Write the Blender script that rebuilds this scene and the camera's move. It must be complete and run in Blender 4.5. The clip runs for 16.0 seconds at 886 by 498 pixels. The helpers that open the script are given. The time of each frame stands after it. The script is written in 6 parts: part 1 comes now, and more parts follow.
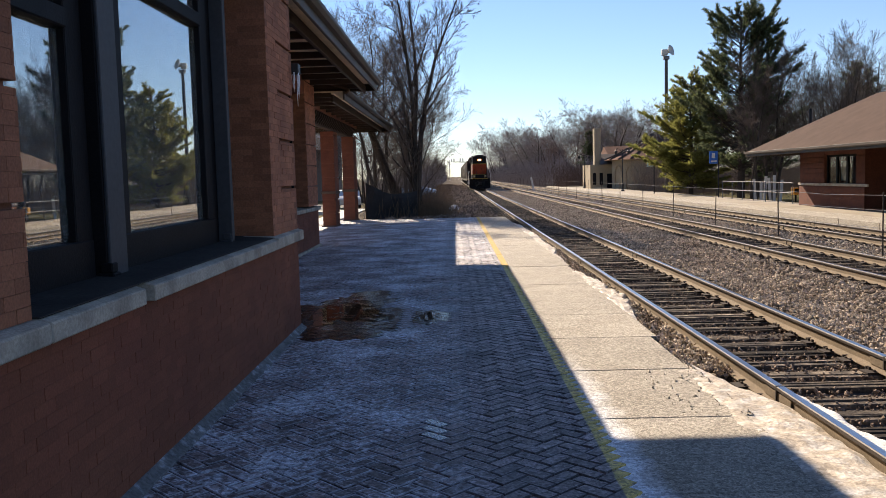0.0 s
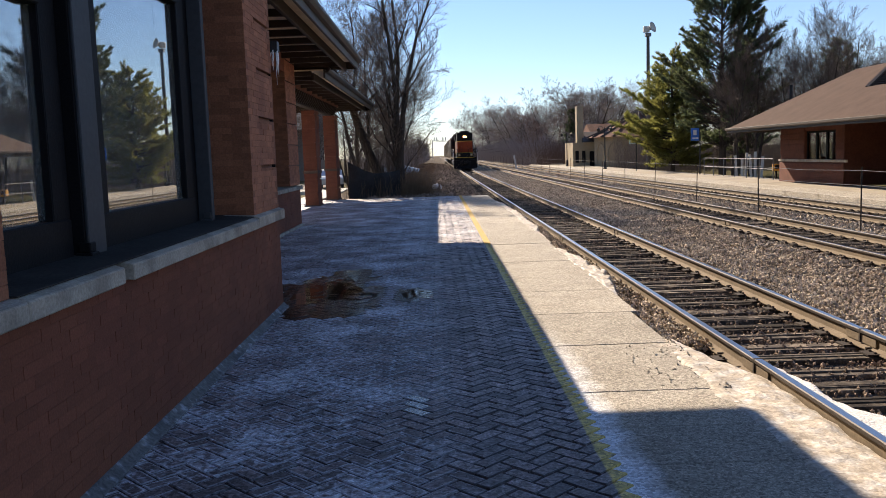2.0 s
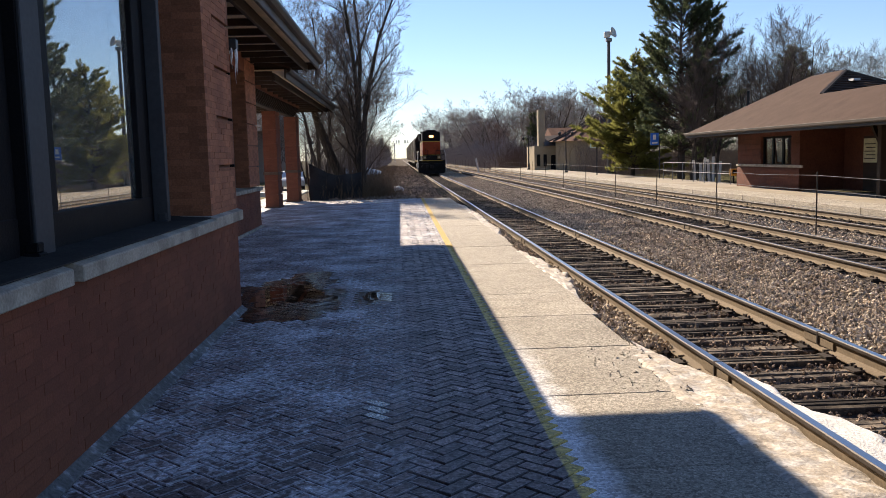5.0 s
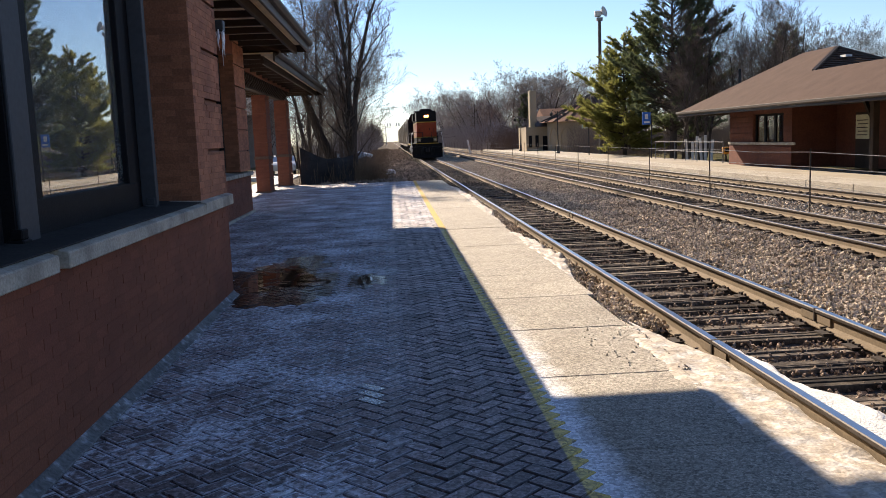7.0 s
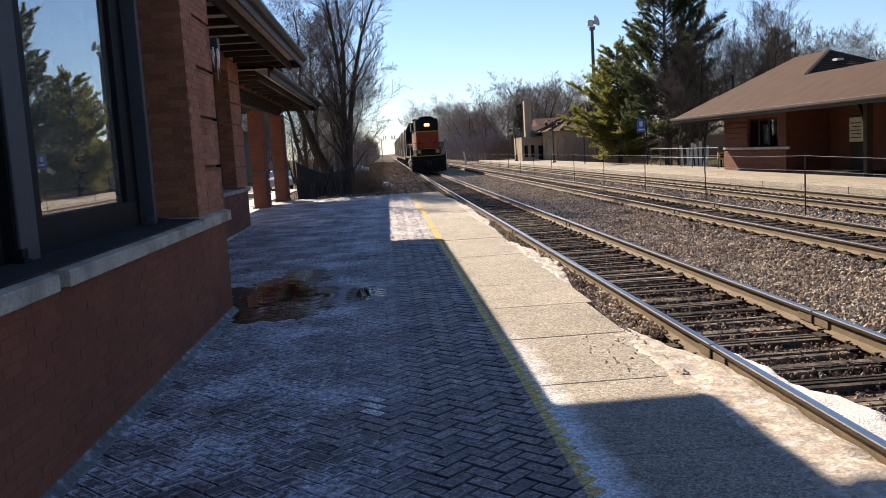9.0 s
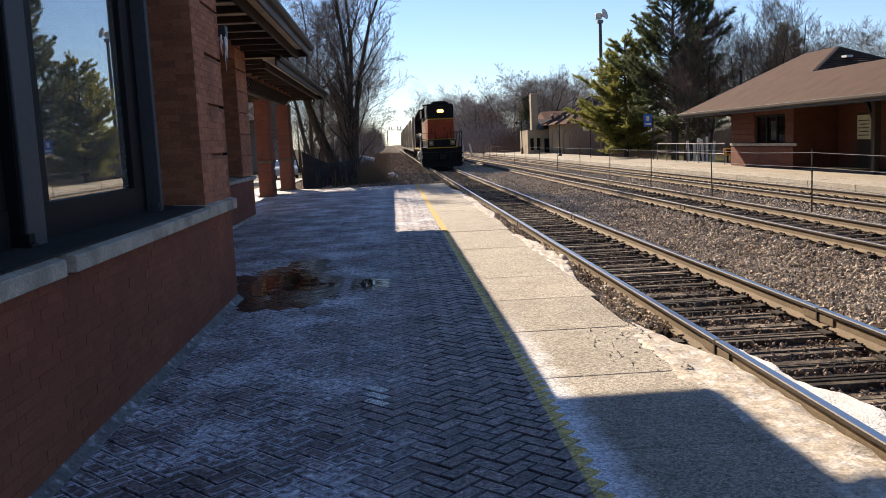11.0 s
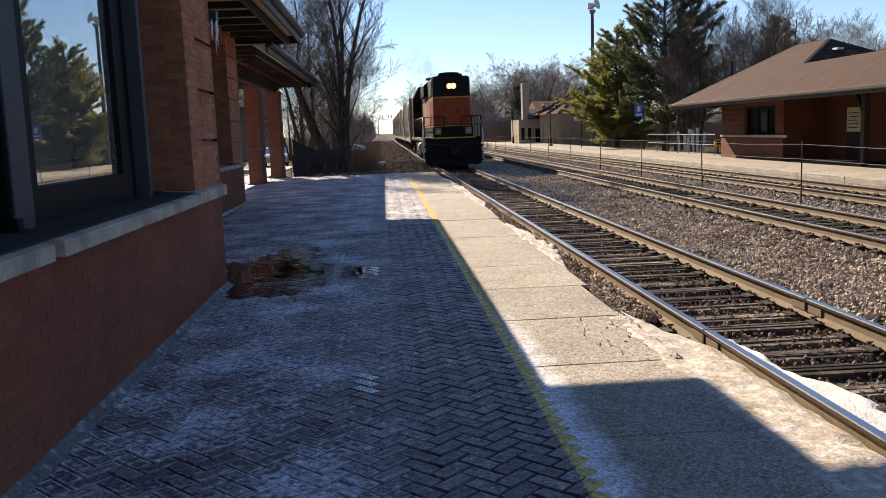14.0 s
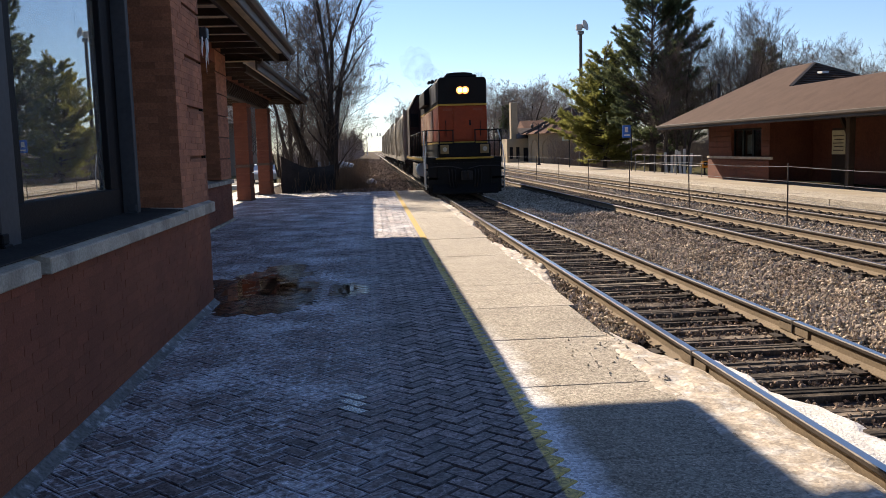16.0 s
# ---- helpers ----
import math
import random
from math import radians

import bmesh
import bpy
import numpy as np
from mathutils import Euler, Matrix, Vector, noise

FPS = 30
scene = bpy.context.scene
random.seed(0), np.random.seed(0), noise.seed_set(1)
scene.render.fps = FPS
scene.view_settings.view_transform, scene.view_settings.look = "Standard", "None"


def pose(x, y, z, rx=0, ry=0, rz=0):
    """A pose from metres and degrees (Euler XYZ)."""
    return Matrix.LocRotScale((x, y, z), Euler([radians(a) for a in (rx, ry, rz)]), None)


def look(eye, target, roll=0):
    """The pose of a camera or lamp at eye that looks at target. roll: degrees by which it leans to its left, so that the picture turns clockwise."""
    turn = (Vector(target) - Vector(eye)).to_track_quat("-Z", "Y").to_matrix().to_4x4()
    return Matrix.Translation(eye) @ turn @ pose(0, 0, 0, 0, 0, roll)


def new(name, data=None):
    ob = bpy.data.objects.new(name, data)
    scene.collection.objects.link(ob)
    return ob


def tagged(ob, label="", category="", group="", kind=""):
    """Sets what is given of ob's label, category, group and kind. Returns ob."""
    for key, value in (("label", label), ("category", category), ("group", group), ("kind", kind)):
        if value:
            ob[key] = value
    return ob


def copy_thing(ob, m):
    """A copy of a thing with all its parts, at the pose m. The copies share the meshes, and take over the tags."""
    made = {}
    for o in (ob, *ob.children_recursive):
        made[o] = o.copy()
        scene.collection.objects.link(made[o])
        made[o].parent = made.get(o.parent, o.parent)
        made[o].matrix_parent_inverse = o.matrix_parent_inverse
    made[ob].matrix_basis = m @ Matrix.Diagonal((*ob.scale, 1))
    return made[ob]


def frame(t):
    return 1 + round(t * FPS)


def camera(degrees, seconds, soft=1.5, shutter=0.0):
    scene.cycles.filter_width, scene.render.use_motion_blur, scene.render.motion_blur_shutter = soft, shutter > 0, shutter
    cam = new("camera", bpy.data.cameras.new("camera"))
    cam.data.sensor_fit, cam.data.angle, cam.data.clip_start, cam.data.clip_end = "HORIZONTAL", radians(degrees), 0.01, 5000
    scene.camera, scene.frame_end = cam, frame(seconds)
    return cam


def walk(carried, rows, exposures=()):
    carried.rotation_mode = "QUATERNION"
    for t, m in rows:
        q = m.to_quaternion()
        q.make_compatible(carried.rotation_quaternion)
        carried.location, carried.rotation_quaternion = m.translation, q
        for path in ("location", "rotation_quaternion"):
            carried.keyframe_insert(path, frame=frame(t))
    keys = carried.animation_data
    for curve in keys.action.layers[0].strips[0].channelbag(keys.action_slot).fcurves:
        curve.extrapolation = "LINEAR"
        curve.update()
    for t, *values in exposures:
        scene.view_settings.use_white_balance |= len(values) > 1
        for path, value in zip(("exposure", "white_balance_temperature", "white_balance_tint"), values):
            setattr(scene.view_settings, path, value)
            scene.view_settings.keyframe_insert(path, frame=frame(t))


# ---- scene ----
cam = camera(55.1, 16.0, soft=0.5)
PATH = [
    (0, (-0.043, 1.604, 1.967), (-0.073, 3.596, 1.797), -1.5),
    (0.5, (-0.045, 1.604, 1.963), (-0.1, 3.596, 1.784), -1.8),
    (1, (-0.047, 1.597, 1.958), (-0.084, 3.587, 1.763), -2.1),
    (1.5, (-0.028, 1.6, 1.956), (-0.04, 3.588, 1.745), -2.0),
    (2, (-0.017, 1.587, 1.948), (-0.01, 3.575, 1.728), -1.9),
    (2.5, (-0.01, 1.591, 1.939), (0.023, 3.576, 1.695), -2.0),
    (3, (-0.018, 1.598, 1.94), (0.036, 3.581, 1.681), -1.4),
    (3.5, (-0.002, 1.621, 1.944), (0.075, 3.602, 1.683), -1.1),
    (4, (0.004, 1.639, 1.942), (0.102, 3.62, 1.68), -1.6),
    (4.2, (-0.001, 1.625, 1.948), (0.096, 3.608, 1.705), -1.4),
    (6.3, (-0.015, 1.802, 1.896), (0.076, 3.789, 1.688), -1.7),
    (6.5, (-0.015, 1.796, 1.9), (0.087, 3.78, 1.666), -2.2),
    (7, (-0.011, 1.785, 1.908), (0.101, 3.766, 1.651), -2.2),
    (7.5, (-0.02, 1.766, 1.913), (0.094, 3.748, 1.667), -2.4),
    (8, (-0.001, 1.758, 1.913), (0.118, 3.741, 1.681), -3.2),
    (8.5, (-0.007, 1.74, 1.911), (0.109, 3.723, 1.681), -3.5),
    (10.8, (-0.013, 1.747, 1.895), (0.105, 3.728, 1.652), -2.7),
    (11, (-0.024, 1.745, 1.903), (0.083, 3.727, 1.654), -2.6),
    (11.5, (-0.016, 1.755, 1.9), (0.074, 3.737, 1.646), -2.4),
    (12, (-0.014, 1.772, 1.905), (0.09, 3.755, 1.668), -1.9),
    (12.5, (-0.024, 1.77, 1.912), (0.102, 3.754, 1.696), -1.9),
    (13, (-0.036, 1.76, 1.905), (0.099, 3.741, 1.666), -2.3),
    (13.5, (-0.033, 1.746, 1.894), (0.103, 3.723, 1.625), -2.2),
    (14, (-0.03, 1.751, 1.892), (0.099, 3.727, 1.617), -2.1),
    (14.5, (-0.031, 1.752, 1.894), (0.106, 3.729, 1.628), -2.0),
    (15, (-0.033, 1.766, 1.893), (0.11, 3.743, 1.627), -1.8),
    (15.5, (-0.04, 1.767, 1.907), (0.105, 3.747, 1.669), -1.5),
    (16, (-0.04, 1.764, 1.903), (0.12, 3.744, 1.669), -1.5),
]
walk(cam, [(t, look(eye, target, roll)) for t, eye, target, roll in PATH], [(0.0, 1.22, 6440, 18), (4.0, 1.22, 6440, 18), (6.4, 1.19, 6440, 18), (7.0, 1.34, 6440, 18), (7.5, 1.26, 6440, 18), (8.2, 1.21, 6440, 18), (16.0, 1.21, 6440, 18)])

# ---- light ----
TO_SUN = Vector((-0.666, 1.6, 1.0)).normalized()
world = bpy.data.worlds.new("sky")
scene.world = world
world.use_nodes = True
wt = world.node_tree
sky = wt.nodes.new("ShaderNodeTexSky")
sky.sky_type = "NISHITA"
sky.sun_disc = False
sky.sun_elevation = math.asin(TO_SUN.z)
sky.sun_rotation = math.atan2(TO_SUN.x, TO_SUN.y)
sky.altitude = 600
sky.air_density, sky.dust_density, sky.ozone_density = 1.0, 0.0, 3.9
wt.links.new(sky.outputs[0], wt.nodes["Background"].inputs[0])
wt.nodes["Background"].inputs[1].default_value = 0.0595
sun = new("sun", bpy.data.lights.new("sun", "SUN"))
sun.data.energy, sun.data.angle, sun.data.color = 4.75, radians(0.35), (1.0, 0.87, 0.65)
sun.matrix_world = look((0, 0, 60), Vector((0, 0, 60)) - TO_SUN)
scene.view_settings.exposure = 0.0

# ---- materials ----
def material(name, base, rough=0.8, metal=0.0, var=0.25, scale=3.0, fine=40.0, bump=0.2, world_pos=True,
             per_piece=0.0, per_island=0.0, second=None, amount=0.5, second_scale=1.0, sharp=0.2, spec=0.25, dist=0.01, grit=None):
    """Base colour with coarse and fine noise, an optional second colour in patches, and bump."""
    m = bpy.data.materials.new(name)
    m.use_nodes = True
    t = m.node_tree
    N, L = t.nodes, t.links
    b = N["Principled BSDF"]
    b.inputs["Roughness"].default_value = rough
    b.inputs["Metallic"].default_value = metal
    b.inputs["Specular IOR Level"].default_value = spec
    if world_pos:
        co = N.new("ShaderNodeNewGeometry").outputs["Position"]
    else:
        co = N.new("ShaderNodeTexCoord").outputs["Object"]

    def noisy(s, detail=4.0):
        n = N.new("ShaderNodeTexNoise")
        n.inputs["Scale"].default_value = s
        n.inputs["Detail"].default_value = detail
        L.new(co, n.inputs["Vector"])
        return n.outputs["Fac"]

    def mul(a, k, c):
        n = N.new("ShaderNodeMath")
        n.operation = "MULTIPLY_ADD"
        L.new(a, n.inputs[0])
        n.inputs[1].default_value, n.inputs[2].default_value = k, c
        return n.outputs[0]

    def times(a, c):
        n = N.new("ShaderNodeMath")
        n.operation = "MULTIPLY"
        L.new(a, n.inputs[0])
        L.new(c, n.inputs[1])
        return n.outputs[0]

    coarse, grain = noisy(scale), noisy(fine)
    grit = var if grit is None else grit
    value = times(mul(coarse, 3.2 * var, 1 - 1.6 * var), mul(grain, 4.0 * grit, 1 - 2.0 * grit))
    if per_piece:
        r = N.new("ShaderNodeObjectInfo").outputs["Random"]
        value = times(value, mul(r, 2 * per_piece, 1 - per_piece))
    if per_island:
        r = N.new("ShaderNodeNewGeometry").outputs["Random Per Island"]
        value = times(value, mul(r, 2 * per_island, 1 - per_island))
    color = N.new("ShaderNodeRGB").outputs[0]
    color.default_value = (*base, 1)
    if second:
        other = noisy(second_scale, 6.0)
        ramp = N.new("ShaderNodeMapRange")
        ramp.inputs[1].default_value, ramp.inputs[2].default_value = 1 - amount - sharp / 2, 1 - amount + sharp / 2
        L.new(other, ramp.inputs[0])
        mix = N.new("ShaderNodeMix")
        mix.data_type = "RGBA"
        L.new(ramp.outputs[0], mix.inputs[0])
        L.new(color, mix.inputs[6])
        mix.inputs[7].default_value = (*second, 1)
        color = mix.outputs[2]
    hsv = N.new("ShaderNodeHueSaturation")
    L.new(color, hsv.inputs["Color"])
    L.new(value, hsv.inputs["Value"])
    L.new(hsv.outputs[0], b.inputs["Base Color"])
    if bump:
        n = N.new("ShaderNodeBump")
        n.inputs["Strength"].default_value, n.inputs["Distance"].default_value = bump, dist
        L.new(grain, n.inputs["Height"])
        L.new(n.outputs[0], b.inputs["Normal"])
    return m


def glow(name, color, strength):
    m = bpy.data.materials.new(name)
    m.use_nodes = True
    b = m.node_tree.nodes["Principled BSDF"]
    b.inputs["Base Color"].default_value = (*color, 1)
    b.inputs["Emission Color"].default_value = (*color, 1)
    b.inputs["Emission Strength"].default_value = strength
    return m


def glass(name, ior=1.45):
    m = bpy.data.materials.new(name)
    m.use_nodes = True
    b = m.node_tree.nodes["Principled BSDF"]
    b.inputs["Base Color"].default_value = (0.85, 0.9, 0.9, 1)
    b.inputs["Roughness"].default_value = 0.0
    b.inputs["Transmission Weight"].default_value = 1.0
    b.inputs["IOR"].default_value = ior
    return m


def paver_material(name, lo, hi, base=(0.17, 0.138, 0.134)):
    """Dark clay pavers; a strip along the kerb is clean, the rest wears a film of road salt. The far sun patch is
    painted paler.
    """
    m = material(name, base, 0.6, var=0.25, scale=2.5, fine=38, grit=0.55, bump=0.7, per_island=0.4, per_piece=0.35, spec=0.4, second=tuple(1.6 * c for c in base), amount=0.36, second_scale=17, sharp=0.12)
    t = m.node_tree
    N, L = t.nodes, t.links
    b = N["Principled BSDF"]
    pos = N.new("ShaderNodeNewGeometry").outputs["Position"]
    xyz = N.new("ShaderNodeSeparateXYZ")
    L.new(pos, xyz.inputs[0])
    big, small = N.new("ShaderNodeTexNoise"), N.new("ShaderNodeTexNoise")
    for n, s, d in ((big, 1.1, 5.0), (small, 17.0, 6.0)):
        n.inputs["Scale"].default_value, n.inputs["Detail"].default_value = s, d
        L.new(pos, n.inputs["Vector"])
    # film: strong left of x = -0.1, patchy everywhere
    wob = N.new("ShaderNodeMath"); wob.operation = "MULTIPLY_ADD"
    L.new(big.outputs["Fac"], wob.inputs[0]); wob.inputs[1].default_value = 0.5
    L.new(xyz.outputs[0], wob.inputs[2])
    side = N.new("ShaderNodeMapRange")
    L.new(wob.outputs[0], side.inputs[0])
    side.inputs[1].default_value, side.inputs[2].default_value = 0.5, -0.25
    side.inputs[3].default_value, side.inputs[4].default_value = 0.1, 1.0
    add = N.new("ShaderNodeMath"); add.operation = "MULTIPLY_ADD"
    L.new(small.outputs["Fac"], add.inputs[0]); add.inputs[1].default_value = 0.85
    L.new(big.outputs["Fac"], add.inputs[2])
    film = N.new("ShaderNodeMapRange")
    L.new(add.outputs[0], film.inputs[0])
    film.inputs[1].default_value, film.inputs[2].default_value = lo, hi
    # extra pale film painted in where the far patch of sun falls
    far = N.new("ShaderNodeMapRange")
    L.new(xyz.outputs[1], far.inputs[0])
    far.inputs[1].default_value, far.inputs[2].default_value = 18.5, 22.0
    strip = N.new("ShaderNodeMapRange")
    L.new(xyz.outputs[0], strip.inputs[0])
    strip.inputs[1].default_value, strip.inputs[2].default_value = -1.3, -0.3
    strip.inputs[3].default_value, strip.inputs[4].default_value = 0.12, 0.6
    sun_patch = N.new("ShaderNodeMath"); sun_patch.operation = "MULTIPLY"
    L.new(far.outputs[0], sun_patch.inputs[0]); L.new(strip.outputs[0], sun_patch.inputs[1])
    either = N.new("ShaderNodeMath"); either.operation = "MAXIMUM"
    L.new(side.outputs[0], either.inputs[0]); L.new(sun_patch.outputs[0], either.inputs[1])
    thick = N.new("ShaderNodeMath"); thick.operation = "MULTIPLY_ADD"; thick.use_clamp = True
    L.new(sun_patch.outputs[0], thick.inputs[0]); thick.inputs[1].default_value = 0.12
    L.new(film.outputs[0], thick.inputs[2])
    fac = N.new("ShaderNodeMath"); fac.operation = "MULTIPLY"
    L.new(thick.outputs[0], fac.inputs[0]); L.new(either.outputs[0], fac.inputs[1])
    mix = N.new("ShaderNodeMix"); mix.data_type = "RGBA"
    L.new(fac.outputs[0], mix.inputs[0])
    L.new(b.inputs["Base Color"].links[0].from_socket, mix.inputs[6])
    mix.inputs[7].default_value = (0.64, 0.67, 0.73, 1)
    # worn yellow line painted over the paver ends along the kerb
    side = N.new("ShaderNodeMath"); side.operation = "MULTIPLY_ADD"
    L.new(small.outputs["Fac"], side.inputs[0]); side.inputs[1].default_value = 0.03
    L.new(xyz.outputs[0], side.inputs[2])
    inside = N.new("ShaderNodeMapRange")
    L.new(side.outputs[0], inside.inputs[0])
    inside.inputs[1].default_value, inside.inputs[2].default_value, inside.inputs[4].default_value = 0.962, 0.976, 0.92
    worn = N.new("ShaderNodeTexNoise")
    worn.inputs["Scale"].default_value, worn.inputs["Detail"].default_value = 7.0, 6.0
    L.new(pos, worn.inputs["Vector"])
    left = N.new("ShaderNodeMapRange")
    L.new(worn.outputs["Fac"], left.inputs[0])
    left.inputs[1].default_value, left.inputs[2].default_value = 0.3, 0.4
    paint = N.new("ShaderNodeMath"); paint.operation = "MULTIPLY"
    L.new(inside.outputs[0], paint.inputs[0]); L.new(left.outputs[0], paint.inputs[1])
    yellow = N.new("ShaderNodeMix"); yellow.data_type = "RGBA"
    L.new(paint.outputs[0], yellow.inputs[0])
    L.new(mix.outputs[2], yellow.inputs[6])
    yellow.inputs[7].default_value = (0.62, 0.47, 0.13, 1)
    L.new(yellow.outputs[2], b.inputs["Base Color"])
    return m


PAVER = paver_material("dark clay paver", 0.91, 1.14)
PAVERRIM = paver_material("salt rimmed paver edge", 0.68, 1.06)
PAVERSIDE = paver_material("dirty paver side", 0.66, 1.15, (0.045, 0.04, 0.04))
# ice glaze whose pale base stands in for sky glinting off it
PAVERICE = material("ice glazed paver with painted glint", (0.3, 0.32, 0.35), 0.2, var=0.3, scale=12, fine=50, bump=0.3, spec=0.8, second=(0.05, 0.05, 0.055), amount=0.52, second_scale=42, sharp=0.06)
PAVERWET = material("wet paver", (0.03, 0.022, 0.019), 0.16, var=0.3, scale=5, fine=40, bump=0.25, spec=0.6, per_piece=0.3, per_island=0.3, dist=0.004)
MORTAR = paver_material("sanded joint", 0.6, 1.1, (0.022, 0.02, 0.019))
CONCRETE = material("exposed aggregate concrete", (0.375, 0.335, 0.272), 0.85, var=0.14, scale=1.2, fine=75, grit=0.5, bump=1.0, second=(0.31, 0.272, 0.215), amount=0.36, second_scale=1.6, sharp=0.3, per_piece=0.08)
ICE = material("dirty ice", (0.47, 0.4, 0.31), 0.6, var=0.3, scale=5, fine=40, bump=0.9, second=(0.6, 0.56, 0.5), amount=0.45, second_scale=7, dist=0.008, grit=0.3)
SNOW = material("old snow", (0.62, 0.6, 0.57), 0.7, var=0.2, scale=6, fine=50, bump=0.6, dist=0.02)
BALLAST = material("crushed stone ballast", (0.46, 0.385, 0.3), 0.95, var=0.15, scale=1.0, fine=60, bump=0.5, per_island=0.6, second=(0.252, 0.1925, 0.14), amount=0.4, second_scale=1.3, sharp=0.3, spec=0.03)
CRIBSTONE = material("dark crib stone", (0.2352, 0.1792, 0.1372), 0.95, var=0.25, scale=1.0, fine=60, bump=0.5, per_island=0.6, spec=0.03)
BED = material("ballast bed", (0.12, 0.098, 0.08), 0.95, var=0.25, scale=14, fine=24, grit=0.5, bump=1.0, dist=0.05, second=(0.075, 0.062, 0.052), amount=0.45, second_scale=16, sharp=0.1, spec=0.03)
TIE = material("creosoted tie", (0.07, 0.0581, 0.0483), 0.9, var=0.35, scale=6, fine=50, bump=0.6, per_piece=0.5, second=(0.217, 0.175, 0.133), amount=0.42, second_scale=5, sharp=0.15, spec=0.08)
RAIL = material("rusted rail web", (0.175, 0.133, 0.0875), 0.85, var=0.2, scale=3, fine=40)
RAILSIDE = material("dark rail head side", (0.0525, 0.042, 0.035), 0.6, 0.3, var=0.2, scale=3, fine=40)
RAILTOP2 = material("dull rail head", (0.2, 0.17, 0.17), 0.45, 1.0, var=0.15, scale=2, fine=30, bump=0.02)
RAILTOP = material("polished rail head", (0.42, 0.43, 0.45), 0.28, 1.0, var=0.08, scale=2, fine=30, bump=0.02)
PLATE = material("rusted tie plate", (0.042, 0.0315, 0.0252), 0.8, var=0.3, scale=8, fine=60)
BRICK = material("red pressed brick", (0.2, 0.07, 0.038), 0.8, var=0.22, scale=1.2, fine=70, per_piece=0.1, per_island=0.1, second=(0.17, 0.056, 0.034), amount=0.42, second_scale=0.8, sharp=0.3)
PIERBRICK = material("weathered brown red pier brick", (0.3, 0.125, 0.07), 0.85, var=0.25, scale=1.5, fine=60, per_piece=0.2, per_island=0.2, second=(0.23, 0.096, 0.057), amount=0.42, second_scale=1.1, sharp=0.3)
PIERJOINT = material("pier brick joint", (0.2, 0.09, 0.06), 0.9, var=0.2, scale=5, fine=90)
BRICKJOINT = material("brick joint", (0.2, 0.075, 0.045), 0.9, var=0.2, scale=5, fine=90)
STONE = material("limestone sill", (0.42, 0.38, 0.32), 0.85, var=0.25, scale=2.5, fine=60, bump=0.35, second=(0.27, 0.24, 0.2), amount=0.45, second_scale=3, per_piece=0.08)
SOFFIT = material("cream soffit board", (0.68, 0.56, 0.4), 0.8, var=0.2, scale=2, fine=40)
DARKWOOD = material("dark brown painted wood", (0.045, 0.031, 0.023), 0.7, var=0.25, scale=3, fine=50)
FASCIA = material("brown gutter and fascia", (0.07, 0.056, 0.046), 0.6, var=0.2, scale=2, fine=30)
FRAME = material("black window frame", (0.009, 0.009, 0.011), 0.6, var=0.3, scale=3, fine=60, spec=0.1)
FRAMEGREY = material("weathered grey frame", (0.05, 0.054, 0.063), 0.6, var=0.14, scale=1.2, fine=25, bump=0.05)
GLASS = glass("window glass")
DEPOTGLASS = glass("old window glass", 1.25)
BAYGLASS = glass("dusty coated window glass", 3.8)
BAYGLASS.node_tree.nodes["Principled BSDF"].inputs["Transmission Weight"].default_value = 0.9
# dark base standing for rooms that get little light
ROOM = material("interior painted dark", (0.05, 0.045, 0.04), 0.9, var=0.2)
SHINGLE = material("brown asphalt shingle", (0.082, 0.054, 0.042), 0.9, var=0.16, scale=1.5, fine=25, bump=0.4, per_island=0.15, spec=0.08)
WATER = material("standing meltwater", (0.015, 0.011, 0.009), 0.02, var=0.1, bump=0.06, scale=2, fine=9, spec=0.5, dist=0.004)
BARK = material("grey brown bark", (0.06, 0.047, 0.038), 0.95, var=0.35, scale=3, fine=30, bump=0.8, dist=0.03)
TWIG = material("bare twigs", (0.13, 0.1, 0.082), 0.9, var=0.25, scale=0.6, fine=8, bump=0)
# far twigs, their colour lightened to carry the air's haze
TWIGHAZE = material("distant bare twigs paled for haze", (0.26, 0.225, 0.215), 0.95, var=0.2, scale=0.2, fine=2, bump=0)
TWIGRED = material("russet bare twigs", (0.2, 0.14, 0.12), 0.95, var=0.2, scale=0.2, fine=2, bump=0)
NEEDLE = material("pine needles", (0.1, 0.122, 0.062), 0.7, var=0.3, scale=0.5, fine=5, bump=0, per_island=0.4)
NEEDLELIGHT = material("yellow green pine needles", (0.231, 0.231, 0.0665), 0.7, var=0.3, scale=0.5, fine=5, bump=0, per_island=0.4)
GRASS = material("dormant grass", (0.14, 0.112, 0.0595), 0.95, var=0.4, scale=0.3, fine=9, second=(0.084, 0.084, 0.035), amount=0.5, second_scale=0.08, sharp=0.3, spec=0.03)
ASPHALT = material("asphalt", (0.06, 0.058, 0.056), 0.9, var=0.2, scale=0.6, fine=50)
METALDARK = material("black painted steel", (0.03, 0.03, 0.032), 0.5, 0.0, var=0.25, scale=3, fine=40)
METALGREY = material("galvanised steel", (0.16, 0.16, 0.165), 0.6, 0.3, var=0.2, scale=3, fine=40)
POSTGREEN = material("brown steel post", (0.07, 0.055, 0.045), 0.7, var=0.25, scale=3, fine=40)
STUCCO = material("tan stucco", (0.315, 0.259, 0.175), 0.9, var=0.12, scale=0.8, fine=30)
CLOTH = material("black silt fence cloth", (0.03, 0.032, 0.035), 0.8, var=0.4, scale=2, fine=20)
WHITE = material("white paint", (0.525, 0.525, 0.518), 0.6, var=0.1)
BLUE = material("blue sign enamel", (0.03, 0.12, 0.42), 0.4, var=0.1)
